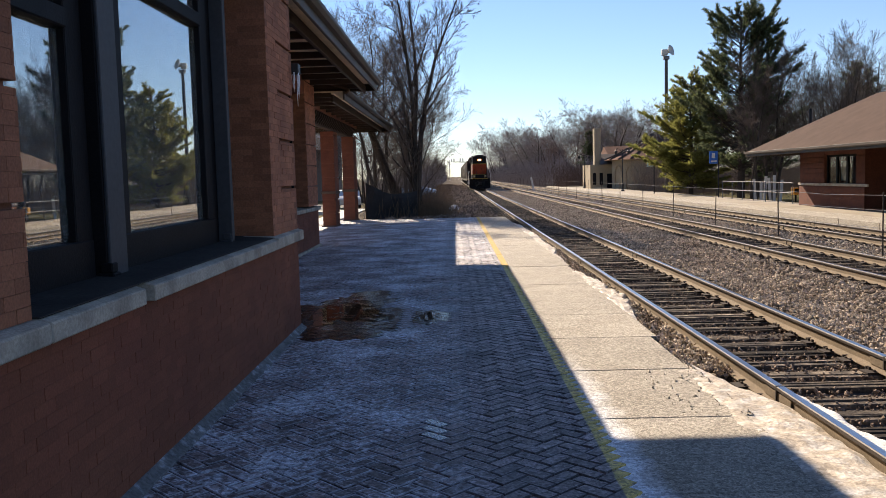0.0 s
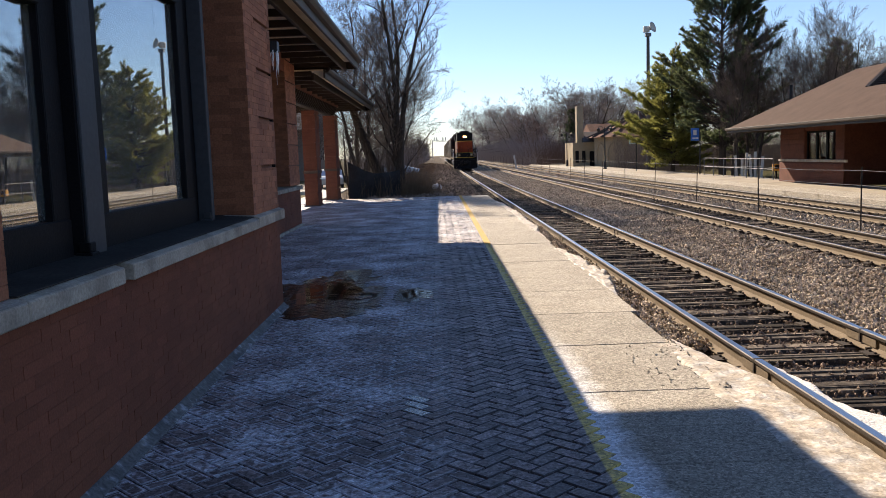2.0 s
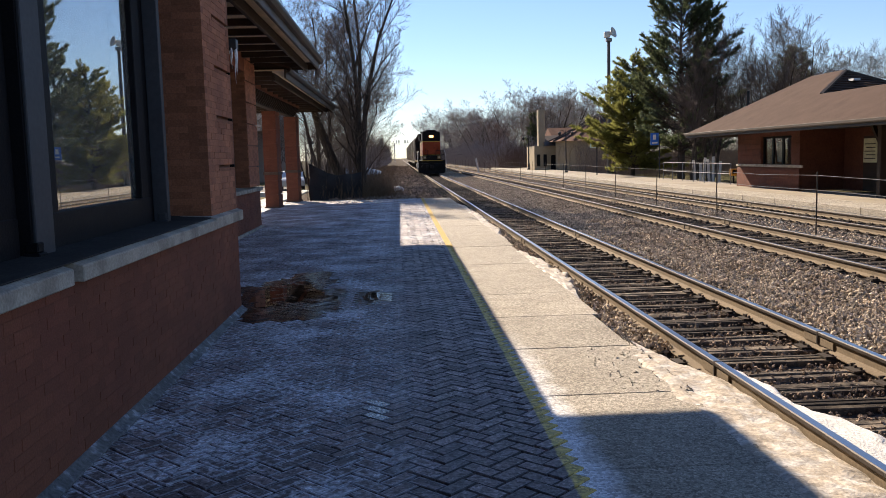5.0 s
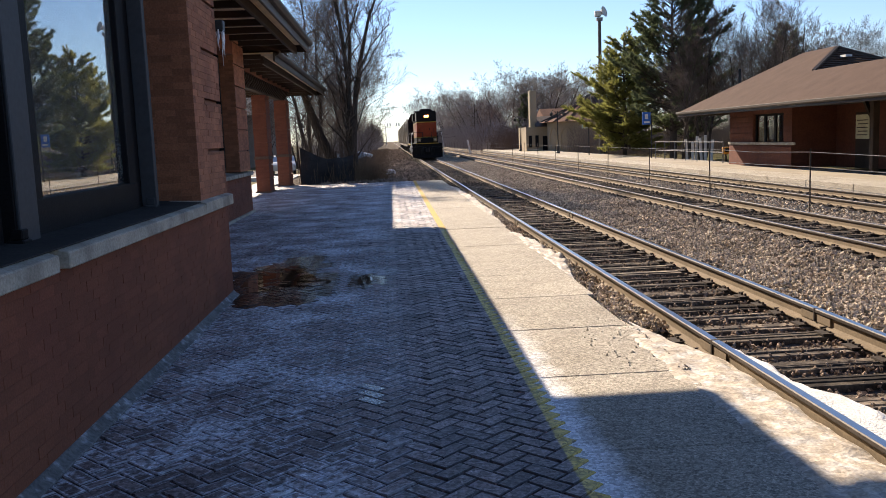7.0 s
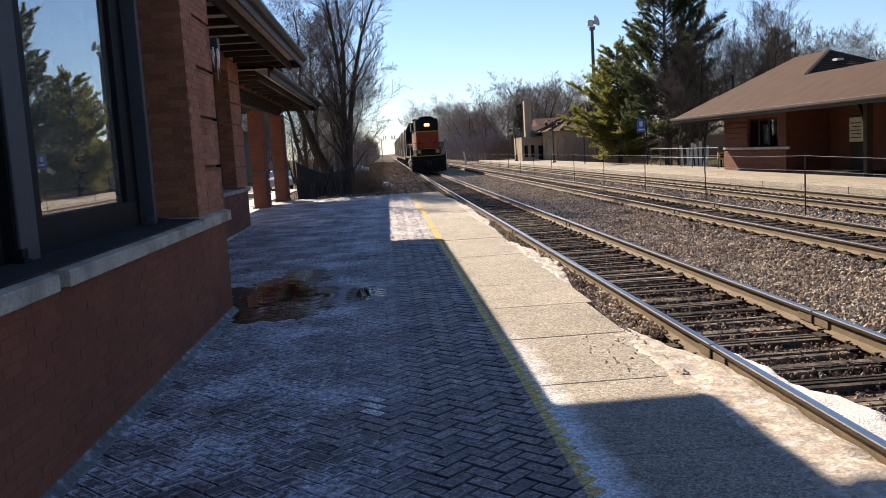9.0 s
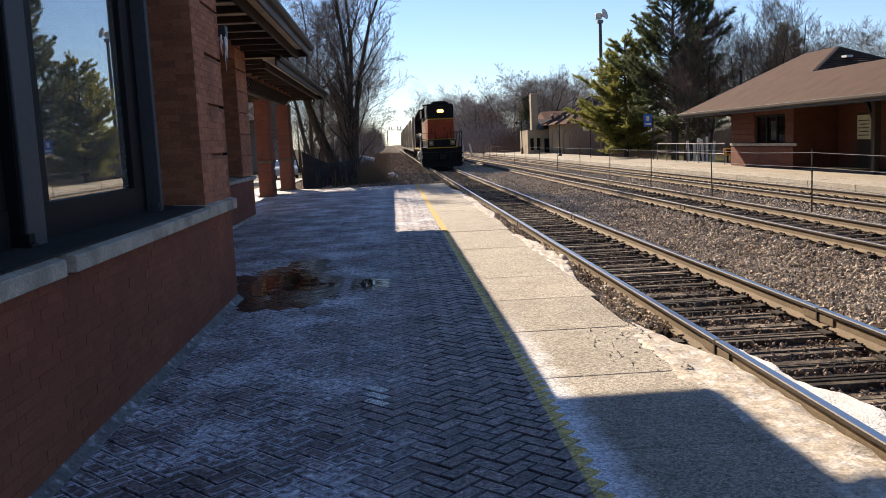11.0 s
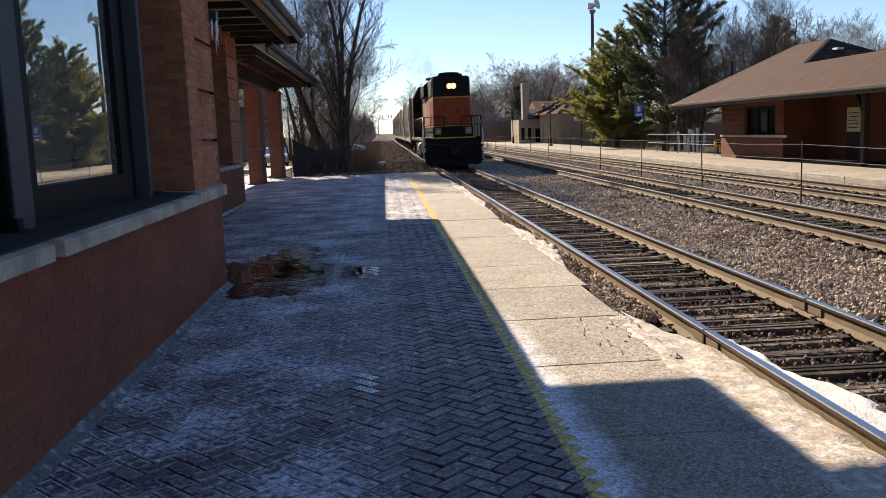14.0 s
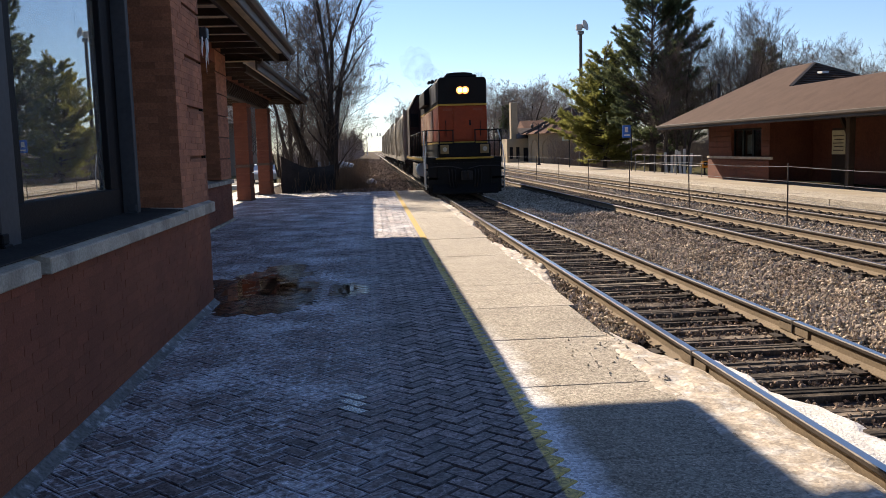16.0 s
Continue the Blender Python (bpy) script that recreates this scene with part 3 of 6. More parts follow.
# ice and snow along the near rail
def drift(name, label, x0, x1, y0, y1, z, mats, seed, lump=0.02, fall=0.05, limit=99.0):
    """A thin uneven sheet with a ragged outline."""
    nx, ny = 26, max(20, int((y1 - y0) * 9))
    g = Geo()
    v = []
    for j in range(ny + 1):
        y = y0 + (y1 - y0) * j / ny
        w = noise.noise((0.8 * y, seed, 0.3)) * 0.12 + noise.noise((4 * y, seed, 7.0)) * 0.05
        w2 = noise.noise((0.9 * y, seed, 4.3)) * 0.16 + noise.noise((3.3 * y, seed, 2.0)) * 0.1 + noise.noise((11 * y, seed, 3.0)) * 0.05
        end = min(1.0, 3 * j / ny, 3 * (ny - j) / ny)
        a, b = x0 + w * 0.5, x0 + (x1 - x0) * (0.25 + 0.75 * end) + w2 * end
        b = min(b, limit)
        for i in range(nx + 1):
            u = i / nx
            x = a + (b - a) * u
            edge_fall = min(1.0, 6 * u, 6 * (1 - u), 8 * j / ny, 8 * (ny - j) / ny)
            thin = lump * 1.6 * min(0.0, noise.noise((2.3 * x, 2.3 * y, seed + 4.0)) + 0.12) * u
            v.append((x, y, thin + z - fall * (1 - edge_fall) + lump * noise.noise((5 * x, 5 * y, seed)) + 0.4 * lump * noise.noise((18 * x, 18 * y, seed))))
    f = [(j * (nx + 1) + i, j * (nx + 1) + i + 1, (j + 1) * (nx + 1) + i + 1, (j + 1) * (nx + 1) + i) for j in range(ny) for i in range(nx)]
    g.add(v, f)
    ob = new(name, to_mesh(name, g, mats, smooth=True))
    return tagged(ob, label, "snow", kind="structure")


drift("ice_sheet", "dirty tan ice between platform edge and rail", 2.12, 2.9, 2.0, 10.35, 0.0, ICE, 3.0, 0.026, 0.03, 2.722)
drift("ice_strip", "thin dirty ice along the platform edge", 2.28, 2.62, 12.6, 19.6, -0.012, ICE, 8.0, 0.04, 0.07)
drift("ice_strip_far", "thin dirty ice along the platform edge", 2.3, 2.64, 19.4, 38.0, -0.008, ICE, 9.0, 0.035, 0.07)
drift("snow_bank", "white snow lying inside the near rail", 2.79, 3.3, 2.0, 10.3, -0.085, SNOW, 5.0, 0.03, 0.05)
drift("snow_line", "thin line of snow at the platform end", -6.0, -1.4, 42.0, 42.4, -0.015, SNOW, 6.0, 0.03, 0.1)

# opposite platform
g = Geo().box(14.1, 18.6, 8, 128, -0.5, 0.05)
far_platform = structure("opposite_platform", g, material("pale concrete platform", (0.33, 0.285, 0.22), 0.9, var=0.2, scale=0.7, fine=30, second=(0.25, 0.215, 0.165), amount=0.4, second_scale=0.5), "pale concrete platform on the far side", "platform")
for i in range(40):
    y = 12 + i * 3.0
    part("slab", Geo().box(14.06, 15.6, y + 0.012, y + 2.988, -0.2, 0.056 + rnd.uniform(0, 0.006)), CONCRETE, far_platform, bevel=0.01)

# ---- station building beside the camera ----
WALL_X = -2.13          # face of the bay below the sill
BAY_END = 12.8

# dark core behind every brick face, so the joints read as recesses
g = Geo()
g.box(-2.75, WALL_X - 0.003, -8, BAY_END - 0.012, -0.2, 1.19)
bay = structure("wall_bay", g, BRICKJOINT, "dark red brick wall below the station windows", "wall")
part("footing", Geo().prism([(WALL_X - 0.3, -0.2), (-2.06, -0.2), (-2.06, 0.008), (-2.1, 0.03), (WALL_X + 0.004, 0.06), (WALL_X - 0.3, 0.06)], 1, -8, BAY_END + 0.04), material("grey cement footing", (0.15, 0.15, 0.15), 0.9, var=0.4, scale=4, fine=30, bump=0.8, second=(0.4, 0.42, 0.46), amount=0.36, second_scale=9, sharp=0.2), bay, "grey cement footing with frost", bevel=0.006)

COURSE, BRICK_L, GROOVE = 0.0725, 0.222, 0.034


def brick_meshes(mats, depth):
    """A few bricks with slightly uneven faces; the face looks along +x, the length along y."""
    out = []
    for k in range(5):
        r = random.Random(70 + k)
        d = depth + r.uniform(-0.0012, 0.0012)
        g = Geo().box(-0.03, d, -BRICK_L / 2 + 0.0012, BRICK_L / 2 - 0.0012, -COURSE / 2 + 0.0012, COURSE / 2 - 0.0012)
        out.append(to_mesh("brick", g, mats, 0.0015))
    return out


BRICKS = brick_meshes(BRICK, 0.0)
PIERBRICKS = brick_meshes(PIERBRICK, 0.0)


def brick_wall(parent, face, a0, a1, z0, z1, seed, pieces=0, gap_every=0, gap_from=0.0, mats=None, meshes=None):
    """Courses in running bond on a vertical face. face: pose whose x points out of the wall and y along it.
    pieces: how many bricks at the low end of y are objects of their own; the rest is one mesh.
    gap_every: courses from groove to groove; a groove takes the upper part of its course."""
    r = random.Random(seed)
    rows = int(round((z1 - z0) / COURSE))
    h = (z1 - z0) / rows
    todo = []
    for k in range(rows):
        z = z0 + (k + 0.5) * h
        y = a0 - (BRICK_L / 2 if k % 2 else 0)
        while y < a1 - 0.01:
            b0, b1 = max(y, a0), min(y + BRICK_L, a1)
            if b1 - b0 > 0.03:
                inset = GROOVE if gap_every and k % gap_every == gap_every - 1 and b0 >= a0 + gap_from - 0.01 else 0.0
                todo.append((b0, b1, z, inset))
            y += BRICK_L
    todo.sort()
    rest = Geo()
    for n, (b0, b1, z, inset) in enumerate(todo):
        m = face @ pose(r.uniform(-0.0015, 0.0015), (b0 + b1) / 2, z)
        if inset == 0 and n < pieces and b1 - b0 > BRICK_L * 0.95:
            piece("brick", (meshes or BRICKS)[r.randrange(5)], parent, m)
        else:
            w = (b1 - b0) / 2 - 0.0015
            rest.box(-0.03, 0.0, -w, w, -h / 2 + 0.0015, h / 2 - 0.0015 - inset, 0, m)
    if rest.v:
        ob = new("brickwork", raw_mesh("brickwork", rest, mats or BRICK))
        ob.parent = parent
        tagged(ob, kind="stuff")


def facing_track(x):
    return pose(x, 0, 0)


def facing_back(y):
    """Looks along -y; its own y runs along +x."""
    return Matrix(((0, 1, 0, 0), (-1, 0, 0, y), (0, 0, 1, 0), (0, 0, 0, 1)))


# sill
sill = structure("bay_sill", Geo().box(-2.9, -2.2, -8, BAY_END - 0.05, 1.16, 1.2), STONE, "grey limestone window sill with a chipped joint", "window sill")
for a, b in zip((-8, -4, 0, 3.4, 5.76, 7.22, 10.22, 11.25), (-4, 0, 3.4, 5.76, 7.22, 10.22, 11.25, 12.86)):
    lift = 0.02 if b > 11.3 else 0.0
    g = Geo()
    z0, z1 = 1.185, 1.31 + lift
    poly = [(-2.95, z0), (-2.06, z0), (-2.06, z1 - 0.02), (-2.13, z1), (-2.95, z1 + 0.03)]
    if abs(b - 7.22) < 0.01:
        # broken corner beside the joint
        g.prism(poly, 1, a + 0.006, b - 0.16)
        g.prism([(-2.95, z0), (-2.15, z0), (-2.12, z1 - 0.05), (-2.2, z1), (-2.95, z1 + 0.03)], 1, b - 0.16, b - 0.02)
    else:
        g.prism(poly, 1, a + 0.006, b - 0.006)
    part("sill_stone", g, STONE, sill, bevel=0.008)

# dark sheet on the inner sill, its colour standing for eave shade
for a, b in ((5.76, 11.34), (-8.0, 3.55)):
    structure("sill_board", Geo().prism([(-2.6, 1.312), (-2.12, 1.312), (-2.12, 1.322), (-2.6, 1.35)], 1, a, b), material("dark sill shade", (0.045, 0.042, 0.04), 0.85, var=0.3, scale=3, fine=40, spec=0.05), "dark sheet giving the window sill its shade", "window sill", 0.003)

# piers at both ends of the window and the wall over it
def grooved_core(x0, x1, y0, y1, z0, z1, gap_from=0.0):
    """Masonry behind the bricks, cut back where a groove runs along the track side."""
    rows = int(round((z1 - z0) / COURSE))
    h = (z1 - z0) / rows
    g, z = Geo(), z0
    for k in range(7, rows, 8):
        top = z0 + (k + 1) * h
        g.box(x0, x1 - 0.006, y0 + 0.006, y1 - 0.006, z, top - GROOVE)
        g.box(x0, x1 - 0.06, y0 + 0.006, y1 - 0.006, top - GROOVE, top)
        if gap_from:
            g.box(x1 - 0.06, x1 - 0.006, y0 + 0.006, y0 + gap_from, top - GROOVE, top)
        z = top
    return g.box(x0, x1 - 0.006, y0 + 0.006, y1 - 0.006, z, z1)


def pier(name, y0, y1, x_face, x_back, z0, z1, label, pieces, seed, gap_from=0.0):
    top = structure(name, grooved_core(x_back, x_face, y0, y1, z0, z1, gap_from), PIERJOINT, label, "brick pier")
    brick_wall(top, facing_track(x_face), y0, y1, z0, z1, seed, pieces, 8, gap_from, PIERBRICK, PIERBRICKS)
    brick_wall(top, facing_back(y0), x_back, x_face, z0, z1, seed + 1, 0, 0, 0.0, PIERBRICK)
    return top


pier("pier_near", 3.6, 5.74, -2.15, -2.9, 1.312, 4.6, "red brick pier with banded courses on the sill", 300, 21)
pier("pier_corner", 11.36, 12.87, -2.14, -2.9, 1.316, 4.6, "red brick corner pier with banded courses", 300, 22, 0.444)
structure("wall_bay_top", Geo().box(-2.9, -2.16, -8, 3.6, 1.31, 4.6).box(-2.9, -2.2, 3.6, 11.36, 4.25, 4.6).box(-4.9, -2.16, -8, 12.86, 4.602, 6.95), BRICK, "brick wall over the windows", "wall")
structure("wall_bay_end", Geo().box(-4.2, -2.9, 12.5, 12.86, -0.2, 4.6), BRICK, "red brick return wall of the bay", "wall")

# windows between the piers
def window(name, y0, y1, bar_z, x_glass, label):
    top = thing(name, label, "window", kind="structure")
    zb, zt = 1.32, 4.25
    # outer frame, bottom rail, bars
    part("bottom_rail", Geo().box(x_glass - 0.05, x_glass + 0.06, y0, y1, zb, zb + 0.28), FRAME, top, bevel=0.008)
    part("stile", Geo().box(x_glass - 0.05, x_glass + 0.05, y0, y0 + 0.16, zb + 0.26, zt), FRAME, top, bevel=0.008)
    part("stile", Geo().box(x_glass - 0.05, x_glass + 0.05, y1 - 0.24, y1, zb + 0.26, zt), FRAME, top, bevel=0.008)
    part("transom_bar", Geo().box(x_glass - 0.05, x_glass + 0.07, y0 + 0.16, y1 - 0.24, bar_z, bar_z + 0.13), FRAME, top, bevel=0.01)
    for a, b in ((zb + 0.26, bar_z), (bar_z + 0.13, zt)):
        p = part("pane", Geo().box(x_glass - 0.012, x_glass - 0.004, y0 + 0.16, y1 - 0.24, a, b), BAYGLASS, top)
        p.visible_shadow = False
    return top


window("window_near", 5.76, 7.36, 2.98, -2.57, "tall dark framed station window reflecting sky and roofs")
window("window_far", 7.9, 10.34, 3.5, -2.57, "tall dark framed station window reflecting pine tree and sky")
structure("window_inner_frame", Geo().box(-2.7, -2.545, 10.34, 10.54, 1.32, 4.25).box(-2.7, -2.545, 7.36, 7.42, 1.32, 4.25).box(-2.7, -2.54, 7.74, 7.9, 1.32, 4.25).box(-2.86, -2.6, 10.6, 11.36, 1.32, 4.25), FRAME, "black boarding between window and pier", "window frame")
for y0, y1, nm in ((7.42, 7.74, "near"), (10.54, 10.6, "far")):
    g = Geo().box(-2.9, -2.455, y0 + (0.012 if nm == "far" else 0), y1, 1.315, 4.25)
    post = structure("window_post_" + nm, g, FRAME, "black window post with a grey weathered face", "window post", 0.006)
    part("face_board", Geo().box(-2.455, -2.43, y0 + 0.01, y1 - 0.01, 1.33, 4.25) if nm == "near" else Geo().box(-2.545, -2.4, y0, y0 + 0.1, 1.33, 4.25), FRAMEGREY, post, "grey weathered face board", bevel=0.006)
    end = y0 + 0.1 if nm == "near" else y1 + 0.03
    part("foot_block", Geo().box(-2.52, -2.40, y0 - 0.03, end, 1.315, 1.36).box(-2.5, -2.415, y0 - 0.015, end - 0.015, 1.36, 1.43), FRAME if nm == "near" else FRAMEGREY, post, "stepped foot block", bevel=0.008)
# room behind the windows, its dimness put into the wall colour
structure("room_walls", Geo().box(-6.5, -6.4, 3.4, 12.4, 0.4, 4.6).box(-6.5, -2.9, 3.3, 3.4, 0.4, 4.6).box(-6.5, -2.9, 12.4, 12.5, 0.4, 4.6).box(-6.5, -2.9, 3.4, 12.4, 0.4, 0.5).box(-6.5, -2.9, 3.4, 12.4, 4.5, 4.6), ROOM, "plain room painted dark behind the station windows", "room")

# set back wall with its own window and pier
W2 = -4.12
g = Geo().box(-4.6, W2 - 0.012, 12.9, 26.95, -0.2, 1.08)
wall2 = structure("wall_set_back", g, BRICKJOINT, "red brick wall set back under the eaves", "wall")
brick_wall(wall2, facing_track(W2), 19.0, 26.96, 0.0, 1.08, 31)
part("footing", Geo().box(W2 - 0.2, W2 + 0.06, 12.9, 27.0, -0.2, 0.06), STONE, wall2, bevel=0.01)
part("sill_stone", Geo().prism([(-4.6, 1.08), (W2 + 0.07, 1.08), (W2 + 0.07, 1.18), (-4.6, 1.22)], 1, 20.0, 27.03), STONE, wall2, "grey limestone sill", bevel=0.01)
pier("pier_set_back", 25.3, 26.96, W2, -4.7, 1.22, 4.95, "red brick pier with banded courses under the eaves", 0, 33)
structure("wall_set_back_upper", Geo().box(-4.7, W2, 12.9, 22.4, 1.08, 4.95).box(-4.7, W2, 22.4, 25.3, 4.35, 4.95), BRICK, "red brick wall under the eaves", "wall")
w = thing("window_set_back", "dark recessed window in brick wall", "window", kind="structure")
part("frame", Geo().box(-4.62, -4.5, 22.4, 25.3, 1.22, 1.35).box(-4.62, -4.5, 22.4, 22.5, 1.35, 4.35).box(-4.62, -4.5, 25.2, 25.3, 1.35, 4.35).box(-4.62, -4.5, 23.8, 23.9, 1.35, 4.35), FRAME, w)
p = part("pane", Geo().box(-4.57, -4.56, 22.5, 25.2, 1.35, 4.35), GLASS, w)
p.visible_shadow = False
structure("wall_set_back_end", Geo().box(-9.0, -4.6, 26.6, 26.95, -0.2, 4.95), BRICK, "red brick end wall", "wall")
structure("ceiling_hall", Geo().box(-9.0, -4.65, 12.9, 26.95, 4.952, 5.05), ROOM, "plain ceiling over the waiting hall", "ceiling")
structure("wall_back", Geo().box(-9.2, -9.0, -8, 26.95, -0.2, 4.95).box(-9.0, -2.9, -8.2, -8, -0.2, 4.6), BRICK, "plain brick back wall of the station", "wall")

BANDSTONE = material("brown stone band", (0.13, 0.085, 0.062), 0.85, var=0.25, scale=2, fine=40)
# open porch beyond: two brick pillars and a beam
def pillar(x0, x1, y0, y1, seed, label):
    top = thing("porch_pillar", label, "pillar", "porch pillars", "structure")
    for za, zb in ((0.0, 1.36), (1.48, 3.95)):
        part("core", grooved_core(x0 + 0.006, x1, y0, y1, za, zb), BRICKJOINT, top)
        brick_wall(top, facing_track(x1), y0, y1, za, zb, seed, 0, 8)
        brick_wall(top, facing_back(y0), x0, x1, za, zb, seed + 1, 0, 8)
    part("stone_band", Geo().box(x0 - 0.04, x1 + 0.04, y0 - 0.04, y1 + 0.04, 1.36, 1.48), BANDSTONE, top, "brown stone band", bevel=0.012)
    part("plinth", Geo().box(x0 - 0.05, x1 + 0.05, y0 - 0.05, y1 + 0.05, -0.15, 0.05), BANDSTONE, top, bevel=0.012)


pillar(-5.55, -5.0, 37.0, 38.2, 51, "red brick porch pillar with a brown stone band")
pillar(-5.3, -4.76, 41.8, 43.1, 53, "red brick porch pillar with a brown stone band at the platform end")
g = Geo().box(-5.3, -4.7, 27.25, 43.1, 4.38, 4.6)
beam = structure("porch_beam", g, material("red brown beam", (0.2, 0.075, 0.04), 0.7, var=0.2, scale=1.5, fine=30), "red brown painted porch beam with dark brackets", "beam", 0.015)
for i in range(34):
    y = 27.5 + i * 0.46
    part("bracket", Geo().prism([(-4.95, 3.98), (-4.78, 4.2), (-4.72, 4.37), (-4.95, 4.37)], 1, y, y + 0.14), DARKWOOD, beam)
part("backing", Geo().box(-5.2, -4.96, 27.25, 43.0, 3.96, 4.378), DARKWOOD, beam)
structure("porch_floor_back", Geo().box(-12, -9.0, 27, PLATFORM_END, -0.4, -0.02), MORTAR, "paved forecourt beyond the porch", "pavement")


# eaves: gutter, fascia, cream soffit boards between dark rafters
def eave(name, x_out, x_in, y0, y1, z, rise, label, board=1.35, roof_to=-8.5):
    top = thing(name, label, "roof", kind="structure")
    part("fascia", Geo().box(x_out - 0.06, x_out, y0, y1, z - 0.2, z + 0.06), FASCIA, top, "brown fascia board", bevel=0.008)
    gut = [(x_out + 0.002, z - 0.04), (x_out + 0.09, z - 0.03), (x_out + 0.14, z + 0.04), (x_out + 0.14, z + 0.11), (x_out + 0.12, z + 0.11), (x_out + 0.11, z + 0.05), (x_out + 0.002, z + 0.02)]
    part("gutter", Geo().prism(gut, 1, y0 - 0.02, y1 + 0.02), FASCIA, top, "brown metal gutter", bevel=0.004)
    part("inner_fascia", Geo().box(x_out - 0.42, x_out - 0.34, y0, y1, z - 0.26, z - 0.04), DARKWOOD, top, bevel=0.008)
    part("soffit", Geo().prism([(x_out - 0.06, z + 0.02), (x_in, z + 0.02 + rise * 0.0), (x_in, z + 0.06), (x_out - 0.06, z + 0.06)], 1, y0, y1), SOFFIT, top, "cream soffit boards")
    n = int((y1 - y0) / board)
    for i in range(n + 1):
        y = y0 + 0.08 + i * (y1 - y0 - 0.2) / n
        part("rafter", Geo().prism([(x_out - 0.42, z - 0.12), (x_out - 0.42, z + 0.018), (x_in, z + 0.018), (x_in, z - 0.13)], 1, y - 0.06, y + 0.06), DARKWOOD, top)
    part("end_board", Geo().box(x_in - 2.5, x_out, y1 - 0.05, y1 + 0.01, z - 0.2, z + 0.1), DARKWOOD, top, bevel=0.008)
    part("roof_slope", Geo().prism([(x_out + 0.1, z + 0.07), (x_out + 0.1, z + 0.13), (roof_to, z + 0.13 + rise), (roof_to, z + 0.07 + rise)], 1, y0 - 0.05, y1 + 0.08), SHINGLE, top, "brown shingle roof")
    return top


eave("eaves_main", -2.32, -4.9, 12.9, 27.8, 4.82, 2.2, "wide brown station eaves with cream soffit and dark rafters")
eave("eaves_porch", -3.28, -8.3, 27.5, 46.0, 4.56, 1.8, "lower porch eaves with brown gutter and dark rafters")
# taller middle block of the station, behind and above the camera
g = Geo().box(-9.0, -4.9, -8, 16.0, 4.95, 7.3)
structure("wall_upper_storey", g, BRICK, "brick upper storey of the station", "wall")
structure("roof_upper_gutter", Geo().box(-6.0, -1.35, -9.0, 17.2, 6.96, 7.06), SHINGLE, "projecting roof edge of the upper storey", "roof")
structure("roof_upper", Geo().prism([(-2.42, 6.95), (-2.42, 7.08), (-6.9, 9.0), (-11.4, 7.08), (-11.4, 6.95)], 1, -9.0, 18.95), SHINGLE, "brown shingle roof of the upper storey", "roof")

# unseen wing added behind the camera to keep sky light off the bay
structure("wall_behind", Geo().box(-9.0, 0.7, -4.4, -4.0, -0.2, 5.2), BRICK, "unseen brick wall added behind to cut sky light", "wall")
structure("roof_behind", Geo().prism([(-9.0, 5.2), (1.4, 5.2), (1.4, 5.35), (-9.0, 7.4)], 1, -8, -3.2), SHINGLE, "unseen shingled roof added behind to cut sky light", "roof")

# scupper with icicles at the corner of the bay
top = thing("icicle_scupper", "dark iron scupper hung with melting icicles", "scupper")
part("box", Geo().box(-2.2, -2.05, 12.88, 13.04, 3.36, 3.5), METALDARK, top, bevel=0.01)
icemat = material("clear icicle", (0.75, 0.78, 0.82), 0.12, var=0.1, bump=0.1)
for k, (x, y, q) in enumerate(((-2.06, 12.9, 0.3), (-2.09, 12.99, 0.44), (-2.13, 12.92, 0.2), (-2.07, 13.02, 0.33), (-2.17, 13.0, 0.14), (-2.11, 12.88, 0.26))):
    part("icicle", Geo().tube([(x, y, 3.38), (x + 0.008, y, 3.38 - q * 0.35), (x - 0.004, y, 3.38 - q * 0.6), (x, y, 3.38 - q)], [0.012, 0.0085, 0.007, 0.002], 6), icemat, top, "clear icicle", smooth=True)

# puddles of meltwater, level with the paver tops so the high ones break the surface
def puddle(cx, cy, rx, ry, seed, label, level=0.0035, mats=WATER):
    g = Geo()
    ring = []
    for k in range(64):
        a = k / 64 * 6.28319
        r = 0.9 + 0.35 * noise.noise((1.3 * math.cos(a), 1.3 * math.sin(a), seed)) + 0.12 * noise.noise((4 * math.cos(a), 4 * math.sin(a), seed))
        ring.append((cx + rx * r * math.cos(a), cy + ry * r * math.sin(a), level))
    g.add(ring, [tuple(range(64))])
    ob = one("puddle", g, mats, label, "puddle", "puddles")
    return ob


puddle(-1.72, 14.0, 0.5, 1.25, 4.0, "shallow dark puddle of meltwater on the pavers", 0.0012)
puddle(-1.2, 13.5, 0.25, 0.4, 9.0, "shallow dark puddle of meltwater on the pavers", 0.0005)
puddle(-0.45, 13.5, 0.14, 0.36, 2.0, "small wet hollow in the pavers")

# ---- train ----
TRACK_MID = NEAR_RAIL + GAUGE / 2


def wheelset_geo():
    g = Geo()
    turn = pose(0, 0, 0, 0, 90, 0)
    for s in (-1, 1):
        x = s * 0.75
        g.lathe([(0.1, x - 0.07), (0.44, x - 0.06), (0.5 if s > 0 else 0.53, x - 0.06), (0.53 if s > 0 else 0.5, x + 0.06), (0.44, x + 0.06), (0.1, x + 0.07)], 20, 0, turn)
        for k in range(3):
            a = k * 2.0944
            g.box(x - 0.075, x + 0.075, 0.24 * math.cos(a) - 0.05, 0.24 * math.cos(a) + 0.05, 0.24 * math.sin(a) - 0.05, 0.24 * math.sin(a) + 0.05)
    g.cyl((-0.75, 0, 0), (0.75, 0, 0), 0.09, 10)
    return g


WHEELSET = to_mesh("wheelset", wheelset_geo(), UNDER)
WHEELS = []


